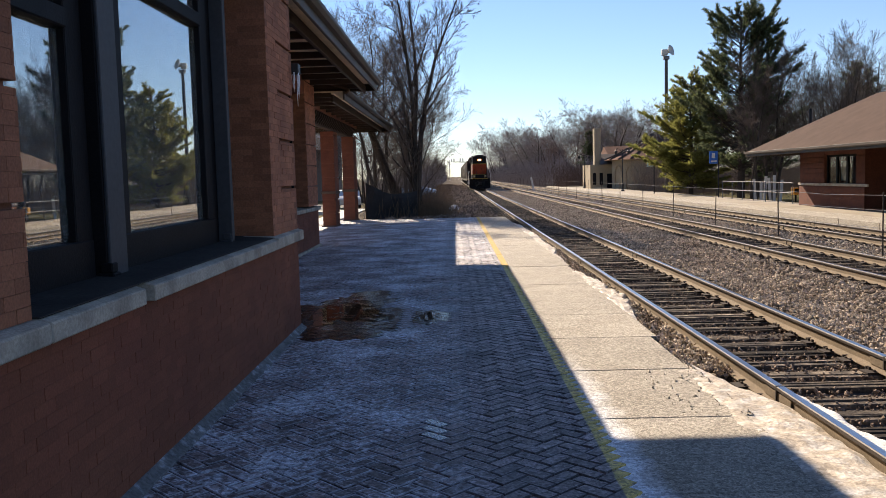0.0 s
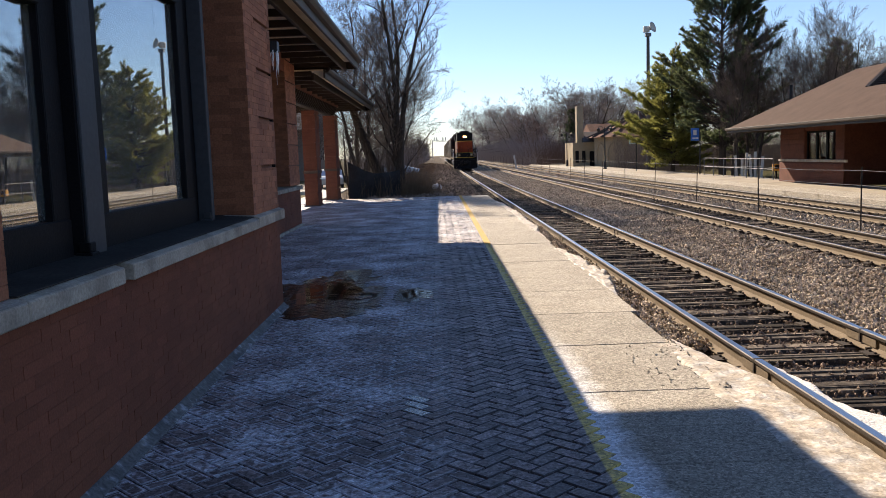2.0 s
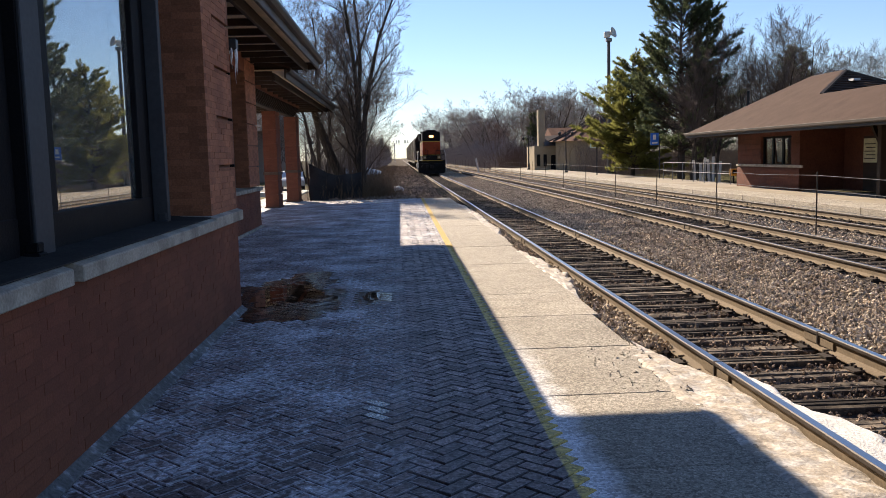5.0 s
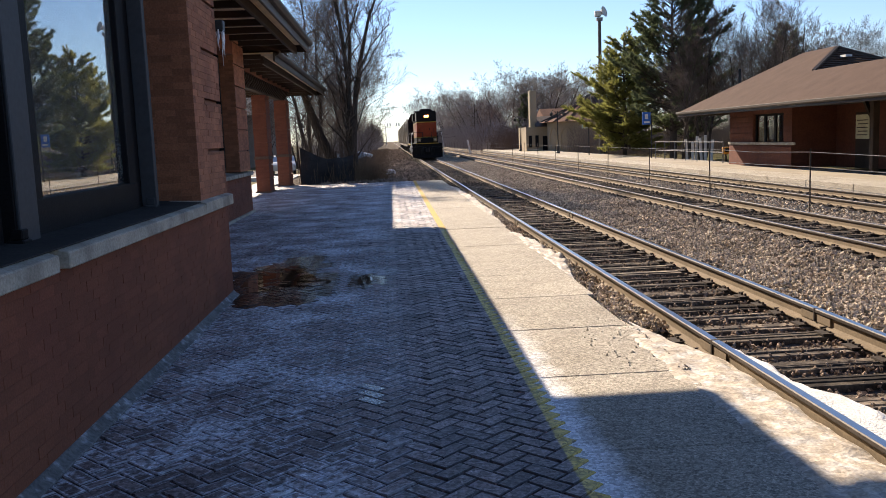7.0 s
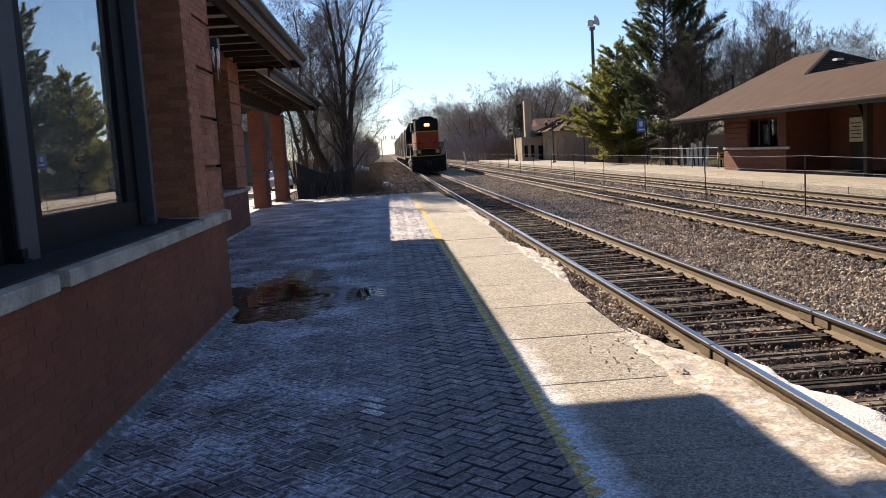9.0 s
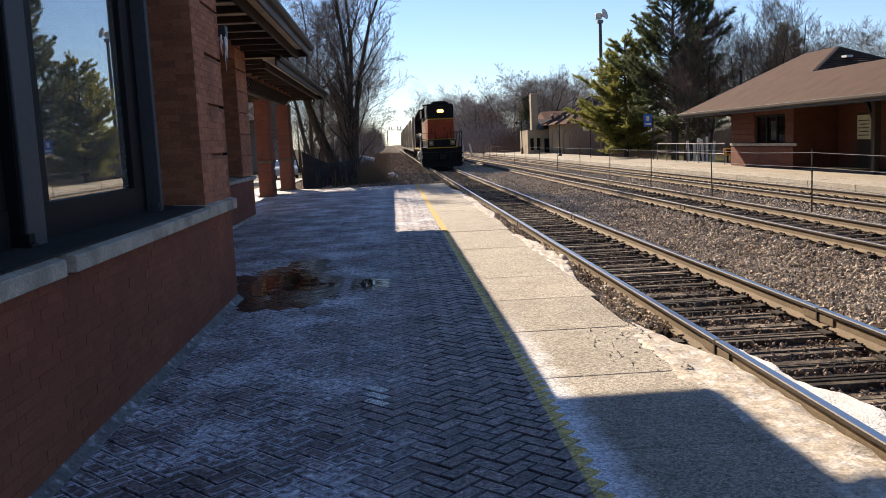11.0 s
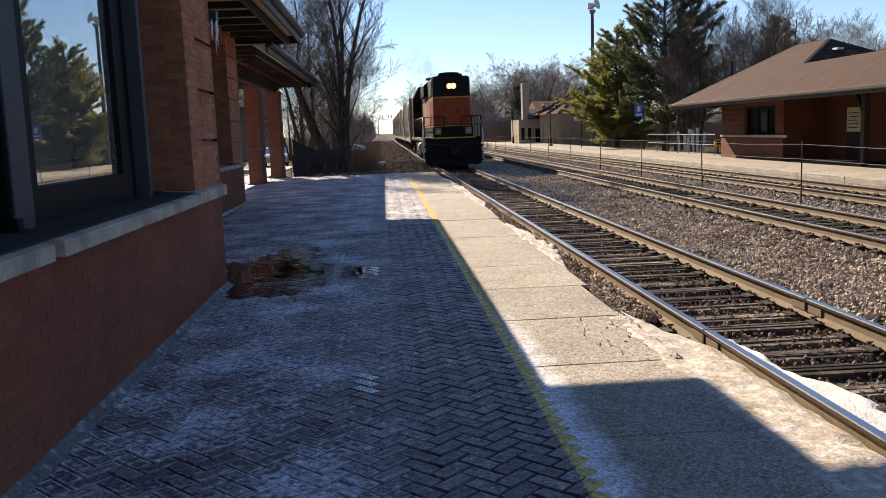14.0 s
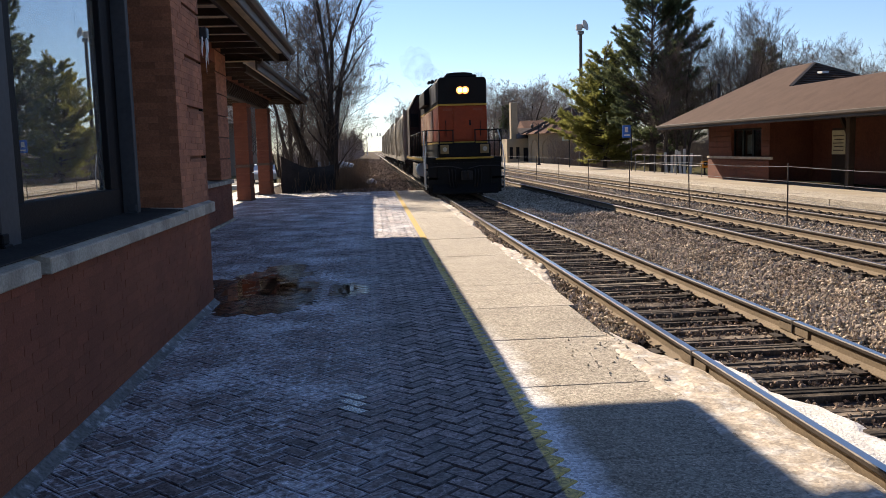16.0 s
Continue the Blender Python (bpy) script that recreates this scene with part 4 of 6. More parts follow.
def bogie(parent, y, axles):
    """Side frames, springs and journal boxes round the wheelsets."""
    span = axles[-1] - axles[0]
    for s in (-1, 1):
        g = Geo()
        x0, x1 = sorted((s * 0.93, s * 1.08))
        a, b = axles[0] - 0.35, axles[-1] + 0.35
        g.prism([(a, 0.62), (a + 0.3, 0.8), (b - 0.3, 0.8), (b, 0.62), (b, 0.45), (b - 0.5, 0.5), (b - 0.9, 0.36), (a + 0.9, 0.36), (a + 0.5, 0.5), (a, 0.45)], 0, x0, x1)
        for ax in axles:
            g.box(min(s * 1.02, s * 1.2), max(s * 1.02, s * 1.2), ax - 0.17, ax + 0.17, 0.34, 0.68)
        for q in ([(axles[i] + axles[i + 1]) / 2 for i in range(len(axles) - 1)]):
            for d in (-0.13, 0.13):
                g.cyl((s * 1.1, q + d, 0.4), (s * 1.1, q + d, 0.75), 0.085, 8)
        part("side_frame", g, UNDER, parent, bevel=0.012)
    part("bolster", Geo().box(-1.0, 1.0, axles[0] + span / 2 - 0.25, axles[0] + span / 2 + 0.25, 0.5, 0.95), UNDER, parent)
    for ax in axles:
        w = piece("wheelset", WHEELSET, parent, pose(0, ax, 0.5))
        WHEELS.append(w)


def coupler(parent, y, sign):
    g = Geo().box(-0.1, 0.1, min(y, y - sign * 0.5), max(y, y - sign * 0.5), 0.72, 0.95)
    g.prism([(-0.2, y - sign * 0.5), (0.2, y - sign * 0.5), (0.22, y - sign * 0.72), (0.08, y - sign * 0.84), (0.0, y - sign * 0.7), (-0.16, y - sign * 0.8)], 2, 0.66, 1.0)
    part("coupler", g, UNDER, parent, bevel=0.02)


def rail_bar(parent, pts, r=0.021, mats=None, name="handrail"):
    return part(name, Geo().tube(pts, [r] * len(pts), 6), mats or BLACKPAINT, parent, smooth=True)


def locomotive():
    loco = thing("locomotive", "orange and black diesel locomotive with lit headlights, long hood leading", "locomotive")
    # frame and walkway
    part("frame", Geo().box(-1.44, 1.44, 0.75, 19.2, 1.28, 1.5), BLACKPAINT, loco, bevel=0.02)
    part("sill_stripe", Geo().box(-1.455, -1.442, 1.4, 18.6, 1.36, 1.46), LOCOYELLOW, loco)
    part("sill_stripe", Geo().box(1.442, 1.455, 1.4, 18.6, 1.36, 1.46), LOCOYELLOW, loco)
    # end plate with ditch lights
    part("end_plate", Geo().box(-1.0, 1.0, 0.62, 0.76, 1.52, 2.0), BLACKPAINT, loco, bevel=0.015)
    part("end_stripe", Geo().box(-1.1, 1.1, 0.56, 0.618, 1.44, 1.51), LOCOYELLOW, loco, "yellow end stripe", bevel=0.006)
    for s in (-1, 1):
        c = part("ditch_light", Geo().box(s * 0.76 - 0.16, s * 0.76 + 0.16, 0.5, 0.62, 1.64, 1.98), DITCH, loco, "tan framed ditch light", bevel=0.015)
        part("lens", Geo().cyl((s * 0.76, 0.44, 1.81), (s * 0.76, 0.5, 1.81), 0.085, 18), DITCHLENS, c, "clear round lens")
        part("step_well", Geo().box(min(s * 1.02, s * 1.5), max(s * 1.02, s * 1.5), 0.62, 1.15, 0.3, 0.38).box(min(s * 1.02, s * 1.5), max(s * 1.02, s * 1.5), 0.66, 1.15, 0.68, 0.75).box(min(s * 1.02, s * 1.5), max(s * 1.02, s * 1.5), 0.7, 1.15, 1.02, 1.09).box(min(s * 1.0, s * 1.04), max(s * 1.0, s * 1.04), 0.6, 1.2, 0.25, 1.3), BLACKPAINT, loco)
    # pilot, hoses, coupler
    part("pilot", Geo().prism([(-1.4, 0.16), (1.4, 0.16), (1.4, 1.3), (-1.4, 1.3)], 1, 0.66, 0.74).prism([(0.66, 0.16), (0.45, 0.12), (0.45, 0.2), (0.66, 0.5)], 0, -1.25, 1.25), BLACKPAINT, loco, "black pilot plate", bevel=0.01)
    coupler(loco, 0.7, 1)
    for x in (-0.62, -0.5, -0.38, 0.38, 0.5, 0.62):
        part("hose", Geo().tube([(x, 0.62, 1.05), (x, 0.5, 0.85), (x * 0.95, 0.5, 0.55), (x * 0.9, 0.55, 0.38)], [0.022] * 4, 6), UNDER, loco, smooth=True)
    for s in (-1, 1):
        part("cut_lever", Geo().tube([(s * 0.12, 0.42, 1.08), (s * 0.6, 0.5, 1.18), (s * 1.35, 0.55, 1.16)], [0.014] * 3, 5), METALDARK, loco)
    # hood: orange below, black above, yellow stripes between
    hood = part("hood", Geo().box(-0.93, 0.93, 1.0, 13.2, 2.1, 3.46), ORANGE, loco, "orange long hood", bevel=0.03)
    part("hood_base", Geo().box(-0.92, 0.92, 0.98, 13.2, 1.5, 2.035), BLACKPAINT, loco)
    part("hood_stripe", Geo().box(-0.936, 0.936, 0.994, 13.2, 2.035, 2.1), LOCOYELLOW, loco, "yellow stripe along the hood base")
    part("hood_stripe", Geo().box(-0.936, 0.936, 0.994, 13.2, 3.46, 3.53), LOCOYELLOW, loco, "yellow stripe along the hood")
    part("hood_top", Geo().prism([(-0.93, 3.53), (0.93, 3.53), (0.93, 4.42), (0.85, 4.53), (-0.85, 4.53), (-0.93, 4.42)], 1, 1.0, 13.2), BLACKPAINT, loco, "black upper hood", bevel=0.02)
    # end door with its hinges and latch, sand filler caps
    door = part("end_door", Geo().box(-0.36, 0.36, 0.972, 1.0, 2.16, 3.4), ORANGE, hood, bevel=0.008)
    part("latch", Geo().box(0.24, 0.3, 0.955, 0.972, 2.7, 2.9), BLACKPAINT, door)
    for z in (2.35, 2.8, 3.2):
        part("hinge", Geo().cyl((-0.375, 0.975, z - 0.05), (-0.375, 0.975, z + 0.05), 0.016, 6), ORANGE, door)
    for q in (-0.66, 0.66):
        part("grab_bar", Geo().tube([(q, 0.998, 2.3), (q, 0.93, 2.34), (q, 0.93, 2.86), (q, 0.998, 2.9)], [0.014] * 4, 5), BLACKPAINT, hood)
    # number writing on the end, as plain bars
    for x0, x1 in ((-0.74, -0.42), (0.42, 0.74)):
        part("number_bar", Geo().box(x0, x1, 0.985, 0.998, 3.27, 3.36), material("worn number paint", (0.2, 0.04, 0.012), 0.5, var=0.2, world_pos=False), hood)
    # twin headlight; amber discs behind the lenses imitate its bloom
    h = part("headlight", Geo().box(-0.25, 0.25, 0.9, 1.0, 3.9, 4.16), BLACKPAINT, loco, "twin lit headlight", bevel=0.03)
    for s in (-1, 1):
        part("reflector", Geo().cyl((s * 0.1, 0.87, 4.03), (s * 0.1, 0.905, 4.03), 0.14, 18), HALO, h, "amber disc imitating the headlight's bloom")
        part("lens", Geo().cyl((s * 0.1, 0.85, 4.03), (s * 0.1, 0.869, 4.03), 0.075, 18), LAMP, h, "glowing lens")
    # hood side doors with sun painted in, radiator louvres and roof fans
    for s in (-1, 1):
        x = s * 0.93
        for k in range(14):
            y = 4.0 + k * 0.56
            part("hood_door", Geo().box(min(x, x + s * 0.018), max(x, x + s * 0.018), y + 0.02, y + 0.54, 2.14, 3.42), SUNLITORANGE, hood, "dusty orange door with grazing sun painted in", bevel=0.006)
        lv = Geo()
        for k in range(10):
            lv.box(min(x, x + s * 0.06), max(x, x + s * 0.06), 1.4, 3.7, 3.66 + k * 0.072, 3.7 + k * 0.072)
        part("radiator_louvre", lv, METALGREY, hood, "grey slatted radiator intake")
    part("fan_housing", Geo().box(-0.62, 0.62, 1.35, 3.9, 4.53, 4.66), BLACKPAINT, loco, "raised black radiator fan housing", bevel=0.05)
    for k in range(3):
        part("fan", Geo().lathe([(0.5, 4.66), (0.52, 4.74), (0.4, 4.76), (0.1, 4.72)], 18, 0, pose(0, 1.95 + 0.9 * k, 0) if k < 2 else pose(0, 5.2, -0.21)), BLACKPAINT, loco)
    part("exhaust_stack", Geo().box(-0.25, 0.25, 8.0, 9.0, 4.53, 4.8), BLACKPAINT, loco, bevel=0.03)
    part("dynamic_brake_bulge", Geo().prism([(-1.15, 3.75), (-1.15, 4.35), (-0.8, 4.62), (0.8, 4.62), (1.15, 4.35), (1.15, 3.75)], 1, 5.8, 9.6), BLACKPAINT, loco, bevel=0.03)
    hornm = part("air_horn", Geo().box(-0.85, -0.75, 3.9, 4.0, 4.4, 4.6).cyl((-0.92, 3.75, 4.6), (-0.92, 4.2, 4.58), 0.07, 10).cyl((-0.76, 3.7, 4.63), (-0.76, 4.2, 4.6), 0.06, 10).cyl((-1.05, 3.8, 4.57), (-1.05, 4.2, 4.56), 0.06, 10), BLACKPAINT, loco)
    # cab and short nose behind
    cab = part("cab", Geo().prism([(-1.5, 1.5), (1.5, 1.5), (1.5, 3.9), (1.05, 4.6), (-1.05, 4.6), (-1.5, 3.9)], 1, 13.2, 15.6), material("dark red cab paint", (0.022, 0.008, 0.006), 0.5, var=0.2, world_pos=False), loco, "dark red cab", bevel=0.03)
    part("cab_roof", Geo().prism([(-1.52, 3.9), (-1.05, 4.62), (1.05, 4.62), (1.52, 3.9), (1.1, 4.66), (-1.1, 4.66)], 1, 13.1, 15.7), BLACKPAINT, cab)
    for x in (-1.22, 1.22):
        part("cab_window", Geo().box(x - 0.2, x + 0.2, 13.17, 13.2, 3.0, 3.7), FRAME, cab)
    part("nose", Geo().box(-0.95, 0.95, 15.6, 18.2, 1.5, 3.4), ORANGE, loco, bevel=0.1)
    # walkway railings
    for s in (-1, 1):
        x = s * 1.44
        pts = [(x, 1.2, 2.55)] + [(x, 1.2 + k * 1.5, 2.55) for k in range(1, 9)]
        rail_bar(loco, pts)
        for k in range(9):
            rail_bar(loco, [(x, 1.2 + k * 1.5, 1.5), (x, 1.2 + k * 1.5, 2.55)], 0.02, name="stanchion")
        # step grab irons, pale
        rail_bar(loco, [(s * 1.5, 0.62, 0.3), (s * 1.52, 0.58, 1.3), (s * 1.46, 0.7, 1.9), (s * 1.36, 1.1, 2.55)], 0.022, TANKGREY, "grab_iron")
        rail_bar(loco, [(s * 1.5, 1.2, 0.4), (s * 1.52, 1.22, 1.5), (s * 1.48, 1.5, 2.3), (s * 1.44, 1.75, 2.55)], 0.022, TANKGREY, "grab_iron")
        for q in (1.42, 0.95, 0.42):
            rail_bar(loco, [(s * q, 0.7, 1.5), (s * q, 0.7, 2.55)], 0.022, name="stanchion")
        rail_bar(loco, [(s * 0.4, 0.7, 2.1), (s * 1.44, 0.7, 2.1)], 0.016)
        rail_bar(loco, [(s * 0.4, 0.7, 2.53), (s * 1.44, 0.7, 2.53)], 0.02)
    part("drop_step", Geo().box(-0.4, 0.4, 0.68, 0.74, 1.5, 2.05), BLACKPAINT, loco)
    # tanks under the frame
    part("fuel_tank", Geo().prism([(-1.4, 0.5), (-1.2, 0.25), (1.2, 0.25), (1.4, 0.5), (1.4, 1.2), (-1.4, 1.2)], 1, 6.6, 12.6), UNDER, loco, bevel=0.04)
    for s in (-1, 1):
        part("air_reservoir", Geo().cyl((s * 1.28, 5.6, 0.95), (s * 1.28, 6.5, 0.95), 0.3, 16), TANKGREY, loco, "pale grey air reservoir", smooth=False, bevel=0.02)
    bogie(loco, 0, [1.9, 3.6, 5.3])
    bogie(loco, 0, [13.6, 15.3, 17.0])
    coupler(loco, 19.2, -1)
    return loco


def hopper_car():
    car = thing("hopper_wagon", "weathered grey covered hopper wagon coupled behind the locomotive", "freight wagon", "hopper wagons")
    L = 15.6
    body = part("body", Geo().prism([(-1.3, 1.25), (-1.52, 1.9), (-1.58, 2.9), (-1.5, 3.9), (-1.2, 4.35), (1.2, 4.35), (1.5, 3.9), (1.58, 2.9), (1.52, 1.9), (1.3, 1.25)], 1, 1.5, L - 1.5), HOPPER, car, bevel=0.05)
    for s in (1, -1):
        ye = 1.5 if s > 0 else L - 1.5
        part("slope_sheet", Geo().prism([(ye, 4.3), (ye, 1.4), (ye + s * 1.6, 1.4), ] if s < 0 else [(ye, 4.3), (ye, 1.4), (ye + 1.6, 1.4)], 0, -1.45, 1.45), HOPPER, body)
        x = s * 1.56
        for k in range(11):
            y = 1.6 + k * (L - 3.3) / 10
            part("rib", Geo().box(min(x - 0.03, x + 0.05 * s), max(x - 0.03, x + 0.05 * s), y, y + 0.09, 1.5, 4.1), HOPPER, body)
        # end cage: ladder and posts
        yb = 0.35 if s > 0 else L - 0.35
        for q in (-1.45, 1.45):
            part("corner_post", Geo().box(q - 0.06, q + 0.06, yb - 0.06, yb + 0.06, 1.1, 4.3), HOPPER, body)
        for k in range(8):
            part("rung", Geo().box(0.95, 1.4, yb - 0.02, yb + 0.02, 1.4 + k * 0.36, 1.44 + k * 0.36), HOPPER, body)
        part("platform", Geo().box(-1.5, 1.5, min(yb - s * 0.2, ye), max(yb - s * 0.2, ye), 1.02, 1.2), UNDER, car)
    part("running_board", Geo().box(-0.45, 0.45, 0.4, L - 0.4, 4.47, 4.52), HOPPER, body)
    for k in range(4):
        yc = 3.0 + k * 3.2
        part("outlet", Geo().prism([(-1.25, 1.3), (-0.4, 0.45), (0.4, 0.45), (1.25, 1.3)], 1, yc - 0.9, yc + 0.9), UNDER, car)
        part("hatch", Geo().lathe([(0.35, 4.35), (0.35, 4.5), (0.28, 4.56)], 14, 0, pose(0, yc, 0)), HOPPER, body)
    part("side_sill", Geo().box(-1.5, -1.4, 0.3, L - 0.3, 1.1, 1.35).box(1.4, 1.5, 0.3, L - 0.3, 1.1, 1.35), HOPPER, car)
    bogie(car, 0, [1.6, 3.3])
    bogie(car, 0, [L - 3.3, L - 1.6])
    return car


LOCO = locomotive()
CARS = [hopper_car()]


def exhaust_smoke():
    """Diesel exhaust drifting over the hood, as soft lumps of thin smoke."""
    m = bpy.data.materials.new("thin diesel smoke")
    m.use_nodes = True
    N, L = m.node_tree.nodes, m.node_tree.links
    b = N["Principled BSDF"]
    b.inputs["Base Color"].default_value = (0.4, 0.4, 0.41, 1)
    b.inputs["Roughness"].default_value = 1.0
    b.inputs["Specular IOR Level"].default_value = 0.0
    co = N.new("ShaderNodeTexCoord").outputs["Object"]
    n = N.new("ShaderNodeTexNoise")
    n.inputs["Scale"].default_value, n.inputs["Detail"].default_value = 1.9, 4.0
    L.new(co, n.inputs["Vector"])
    r = N.new("ShaderNodeMapRange")
    r.inputs[1].default_value, r.inputs[2].default_value, r.inputs[4].default_value = 0.35, 0.8, 0.1
    L.new(n.outputs["Fac"], r.inputs[0])
    L.new(r.outputs[0], b.inputs["Alpha"])
    top = thing("exhaust_smoke", "thin grey diesel exhaust drifting above the locomotive", "smoke")
    q = random.Random(12)
    for k in range(5):
        u = k / 4
        c = Vector((-0.1 - 1.1 * u + q.gauss(0, 0.1), 8.6 + 3.0 * u + q.gauss(0, 0.3), 4.9 + 1.1 * u + q.gauss(0, 0.1)))
        s = 0.4 + 0.45 * u
        g = Geo().lathe([(max(0.01, s * math.sin(a * 0.31416)), -s * math.cos(a * 0.31416)) for a in range(11)], 14)
        g.v = [tuple(Vector(p) * (1 + 0.25 * noise.noise(Vector(p) * 2.2 / s + Vector((k, 0, 0)))) + c) for p in g.v]
        p = part("puff", g, m, top, smooth=True)
        p.visible_shadow = False
    return top


SMOKE = exhaust_smoke()

# ---- fence between the tracks ----
top = thing("track_fence", "low wire fence with thin brown steel posts between tracks", "fence")
fr = random.Random(8)
for i in range(26):
    y = 8.3 + 6.3 * i
    h = 1.32 + fr.uniform(-0.03, 0.12)
    x = 9.62 + 0.006 * (y - 20)
    lean = fr.uniform(-0.03, 0.03)
    part("post", Geo().box(-0.017, 0.017, -0.004, 0.004, -0.5, 1.3 + lean).box(-0.004, 0.004, -0.03, -0.004, -0.5, 1.3), POSTGREEN, top, at=pose(x, y, h - 1.3 - 0.02, fr.uniform(-1.5, 1.5), fr.uniform(-1.5, 1.5), 0))
for z in (0.52, 0.95, 1.27):
    pts = []
    for i in range(26):
        y = 8.3 + 6.3 * i
        pts.append((9.62 + 0.006 * (y - 20), y, z + fr.uniform(-0.02, 0.02)))
        if i < 25:
            pts.append((9.62 + 0.006 * (y + 3.15 - 20), y + 3.15, z - 0.025))
    part("wire", Geo().tube(pts, [0.007] * len(pts), 4), METALGREY, top, "thin galvanised wire")

# slanted white marker post far along the line
one("marker_post", Geo().tube([(9.9, 108, -0.2), (9.55, 108, 1.6)], [0.12, 0.12], 8), WHITE, "leaning white marker post beside the track", "marker post")

# ---- brick depot across the tracks ----
DX = 17.54
depot = thing("depot", "low red brick depot with brown shingled hip roof", "building")

BRICKFAR = material("depot brick", (0.1295, 0.0476, 0.0294), 0.85, var=0.2, scale=1.0, fine=14, second=(0.105, 0.0399, 0.0266), amount=0.45, second_scale=3.0, sharp=0.3, bump=0.3)
# walls with window and door openings
front = part("wall", Geo().box(DX, DX + 0.35, 38.3, 39.1, 0.05, 2.9).box(DX, DX + 0.35, 42.3, 45.1, 0.05, 2.9).box(DX, DX + 0.35, 39.1, 42.3, 0.05, 1.08).box(DX, DX + 0.35, 39.1, 42.3, 2.5, 2.9), BRICKFAR, depot, "red brick front wall with recessed bands")
for k in range(5):
    z = 1.42 + k * 0.26
    part("band_course", Geo().box(DX - 0.03, DX, 38.25, 39.08, z, z + 0.2), BRICKFAR, front, bevel=0.006)
    part("band_course", Geo().box(DX - 0.03, DX, 42.32, 45.1, z, z + 0.2), BRICKFAR, front, bevel=0.006)
part("stone_belt", Geo().box(DX - 0.08, DX, 37.95, 45.2, 1.06, 1.18), STONE, front, "pale stone belt", bevel=0.01)
part("plinth", Geo().box(DX - 0.05, DX, 38.25, 45.15, 0.05, 1.0), BRICKFAR, front, bevel=0.01)
win = part("window", Geo().box(DX + 0.1, DX + 0.18, 39.1, 42.3, 1.1, 1.2).box(DX + 0.1, DX + 0.18, 39.1, 42.3, 2.4, 2.5).box(DX + 0.1, DX + 0.18, 39.1, 39.22, 1.2, 2.4).box(DX + 0.1, DX + 0.18, 42.18, 42.3, 1.2, 2.4).box(DX + 0.1, DX + 0.18, 40.1, 40.28, 1.2, 2.4).box(DX + 0.1, DX + 0.18, 41.15, 41.33, 1.2, 2.4), FRAME, depot, "dark framed triple window", bevel=0.008)
for a, b in ((39.22, 40.1), (40.28, 41.15), (41.33, 42.18)):
    p = part("pane", Geo().box(DX + 0.14, DX + 0.148, a, b, 1.2, 2.4), DEPOTGLASS, win)
    p.visible_shadow = False
part("blind", Geo().box(DX + 0.3, DX + 0.31, 40.7, 41.2, 1.3, 2.2), material("dull blind", (0.22, 0.22, 0.21), 0.8), win, "dull blind")
# dark sheet behind the panes in place of an unlit room
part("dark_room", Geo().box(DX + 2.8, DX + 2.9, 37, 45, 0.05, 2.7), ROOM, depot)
part("end_wall", Geo().box(DX + 0.35, DX + 8, 44.8, 45.1, 0.05, 2.9), BRICKFAR, depot)
part("end_wall", Geo().box(DX + 0.35, DX + 2.0, 38.3, 38.6, 0.05, 2.9), BRICKFAR, depot)
part("rear_wall", Geo().box(DX + 7.7, DX + 8, 18, 44.8, 0.05, 2.9), BRICKFAR, depot)
# recessed waiting porch nearer the camera
rec = part("recess_wall", Geo().box(DX + 2.0, DX + 2.3, 18, 38.3, 0.05, 2.9), BRICKFAR, depot, "shaded brick wall of the waiting porch")
part("door_frame", Geo().box(DX + 1.9, DX + 2.0, 35.4, 36.55, 0.05, 2.35), DARKWOOD, depot)
part("notice_board", Geo().box(DX + 1.86, DX + 1.9, 35.5, 36.5, 1.25, 2.25), material("cream notice board", (0.62, 0.6, 0.42), 0.7, var=0.2), depot, "cream notice sheet on the door", bevel=0.01)
nb = depot.children[-1]
for k in range(5):
    part("text_bar", Geo().box(DX + 1.852, DX + 1.859, 35.6, 36.4 - 0.1 * (k % 2), 1.4 + k * 0.15, 1.44 + k * 0.15), FASCIA, nb)
for y in (31.9, 27.0, 22.0):
    pp = part("porch_post", Geo().box(DX - 0.12, DX + 0.12, y - 0.12, y + 0.12, 0.05, 2.75), DARKWOOD, depot, "dark timber porch post", bevel=0.015)
    part("brace", Geo().prism([(y + 0.12, 2.1), (y + 0.12, 1.95), (y + 0.75, 2.72), (y + 0.62, 2.75)], 0, DX - 0.07, DX + 0.07), DARKWOOD, pp)
part("ceiling", Geo().box(DX - 1.9, DX + 8.5, 18, 46.9, 2.72, 2.76), DARKWOOD, depot)


def roof_planes(polys, name, label=""):
    g = Geo()
    for poly in polys:
        n = len(poly)
        up = Vector((0, 0, 0.09))
        g.add(list(poly) + [Vector(p) + up for p in poly], [tuple(range(n))[::-1], tuple(range(n, 2 * n))] + [(i, (i + 1) % n, n + (i + 1) % n, n + i) for i in range(n)])
    return part(name, g, SHINGLE, depot, label)


xe, xr, xb = 15.55, 20.5, 25.45
ze, zr = 2.76, 5.35
ye0, ye1 = 16.0, 47.2
yr0, yr1 = 40.2, 43.4
xw, zw, yw = 18.15, 4.12, 37.83
zc = ze
# wing: front and back slope
roof_planes([[(xe, ye0, ze), (xe, 35.2, ze), (xw, yw, zw), (xw, ye0, zw)], [(20.9, ye0, ze), (xw, ye0, zw), (xw, yw, zw), (20.9, yw, ze)]], "wing_roof", "brown shingled lower roof")
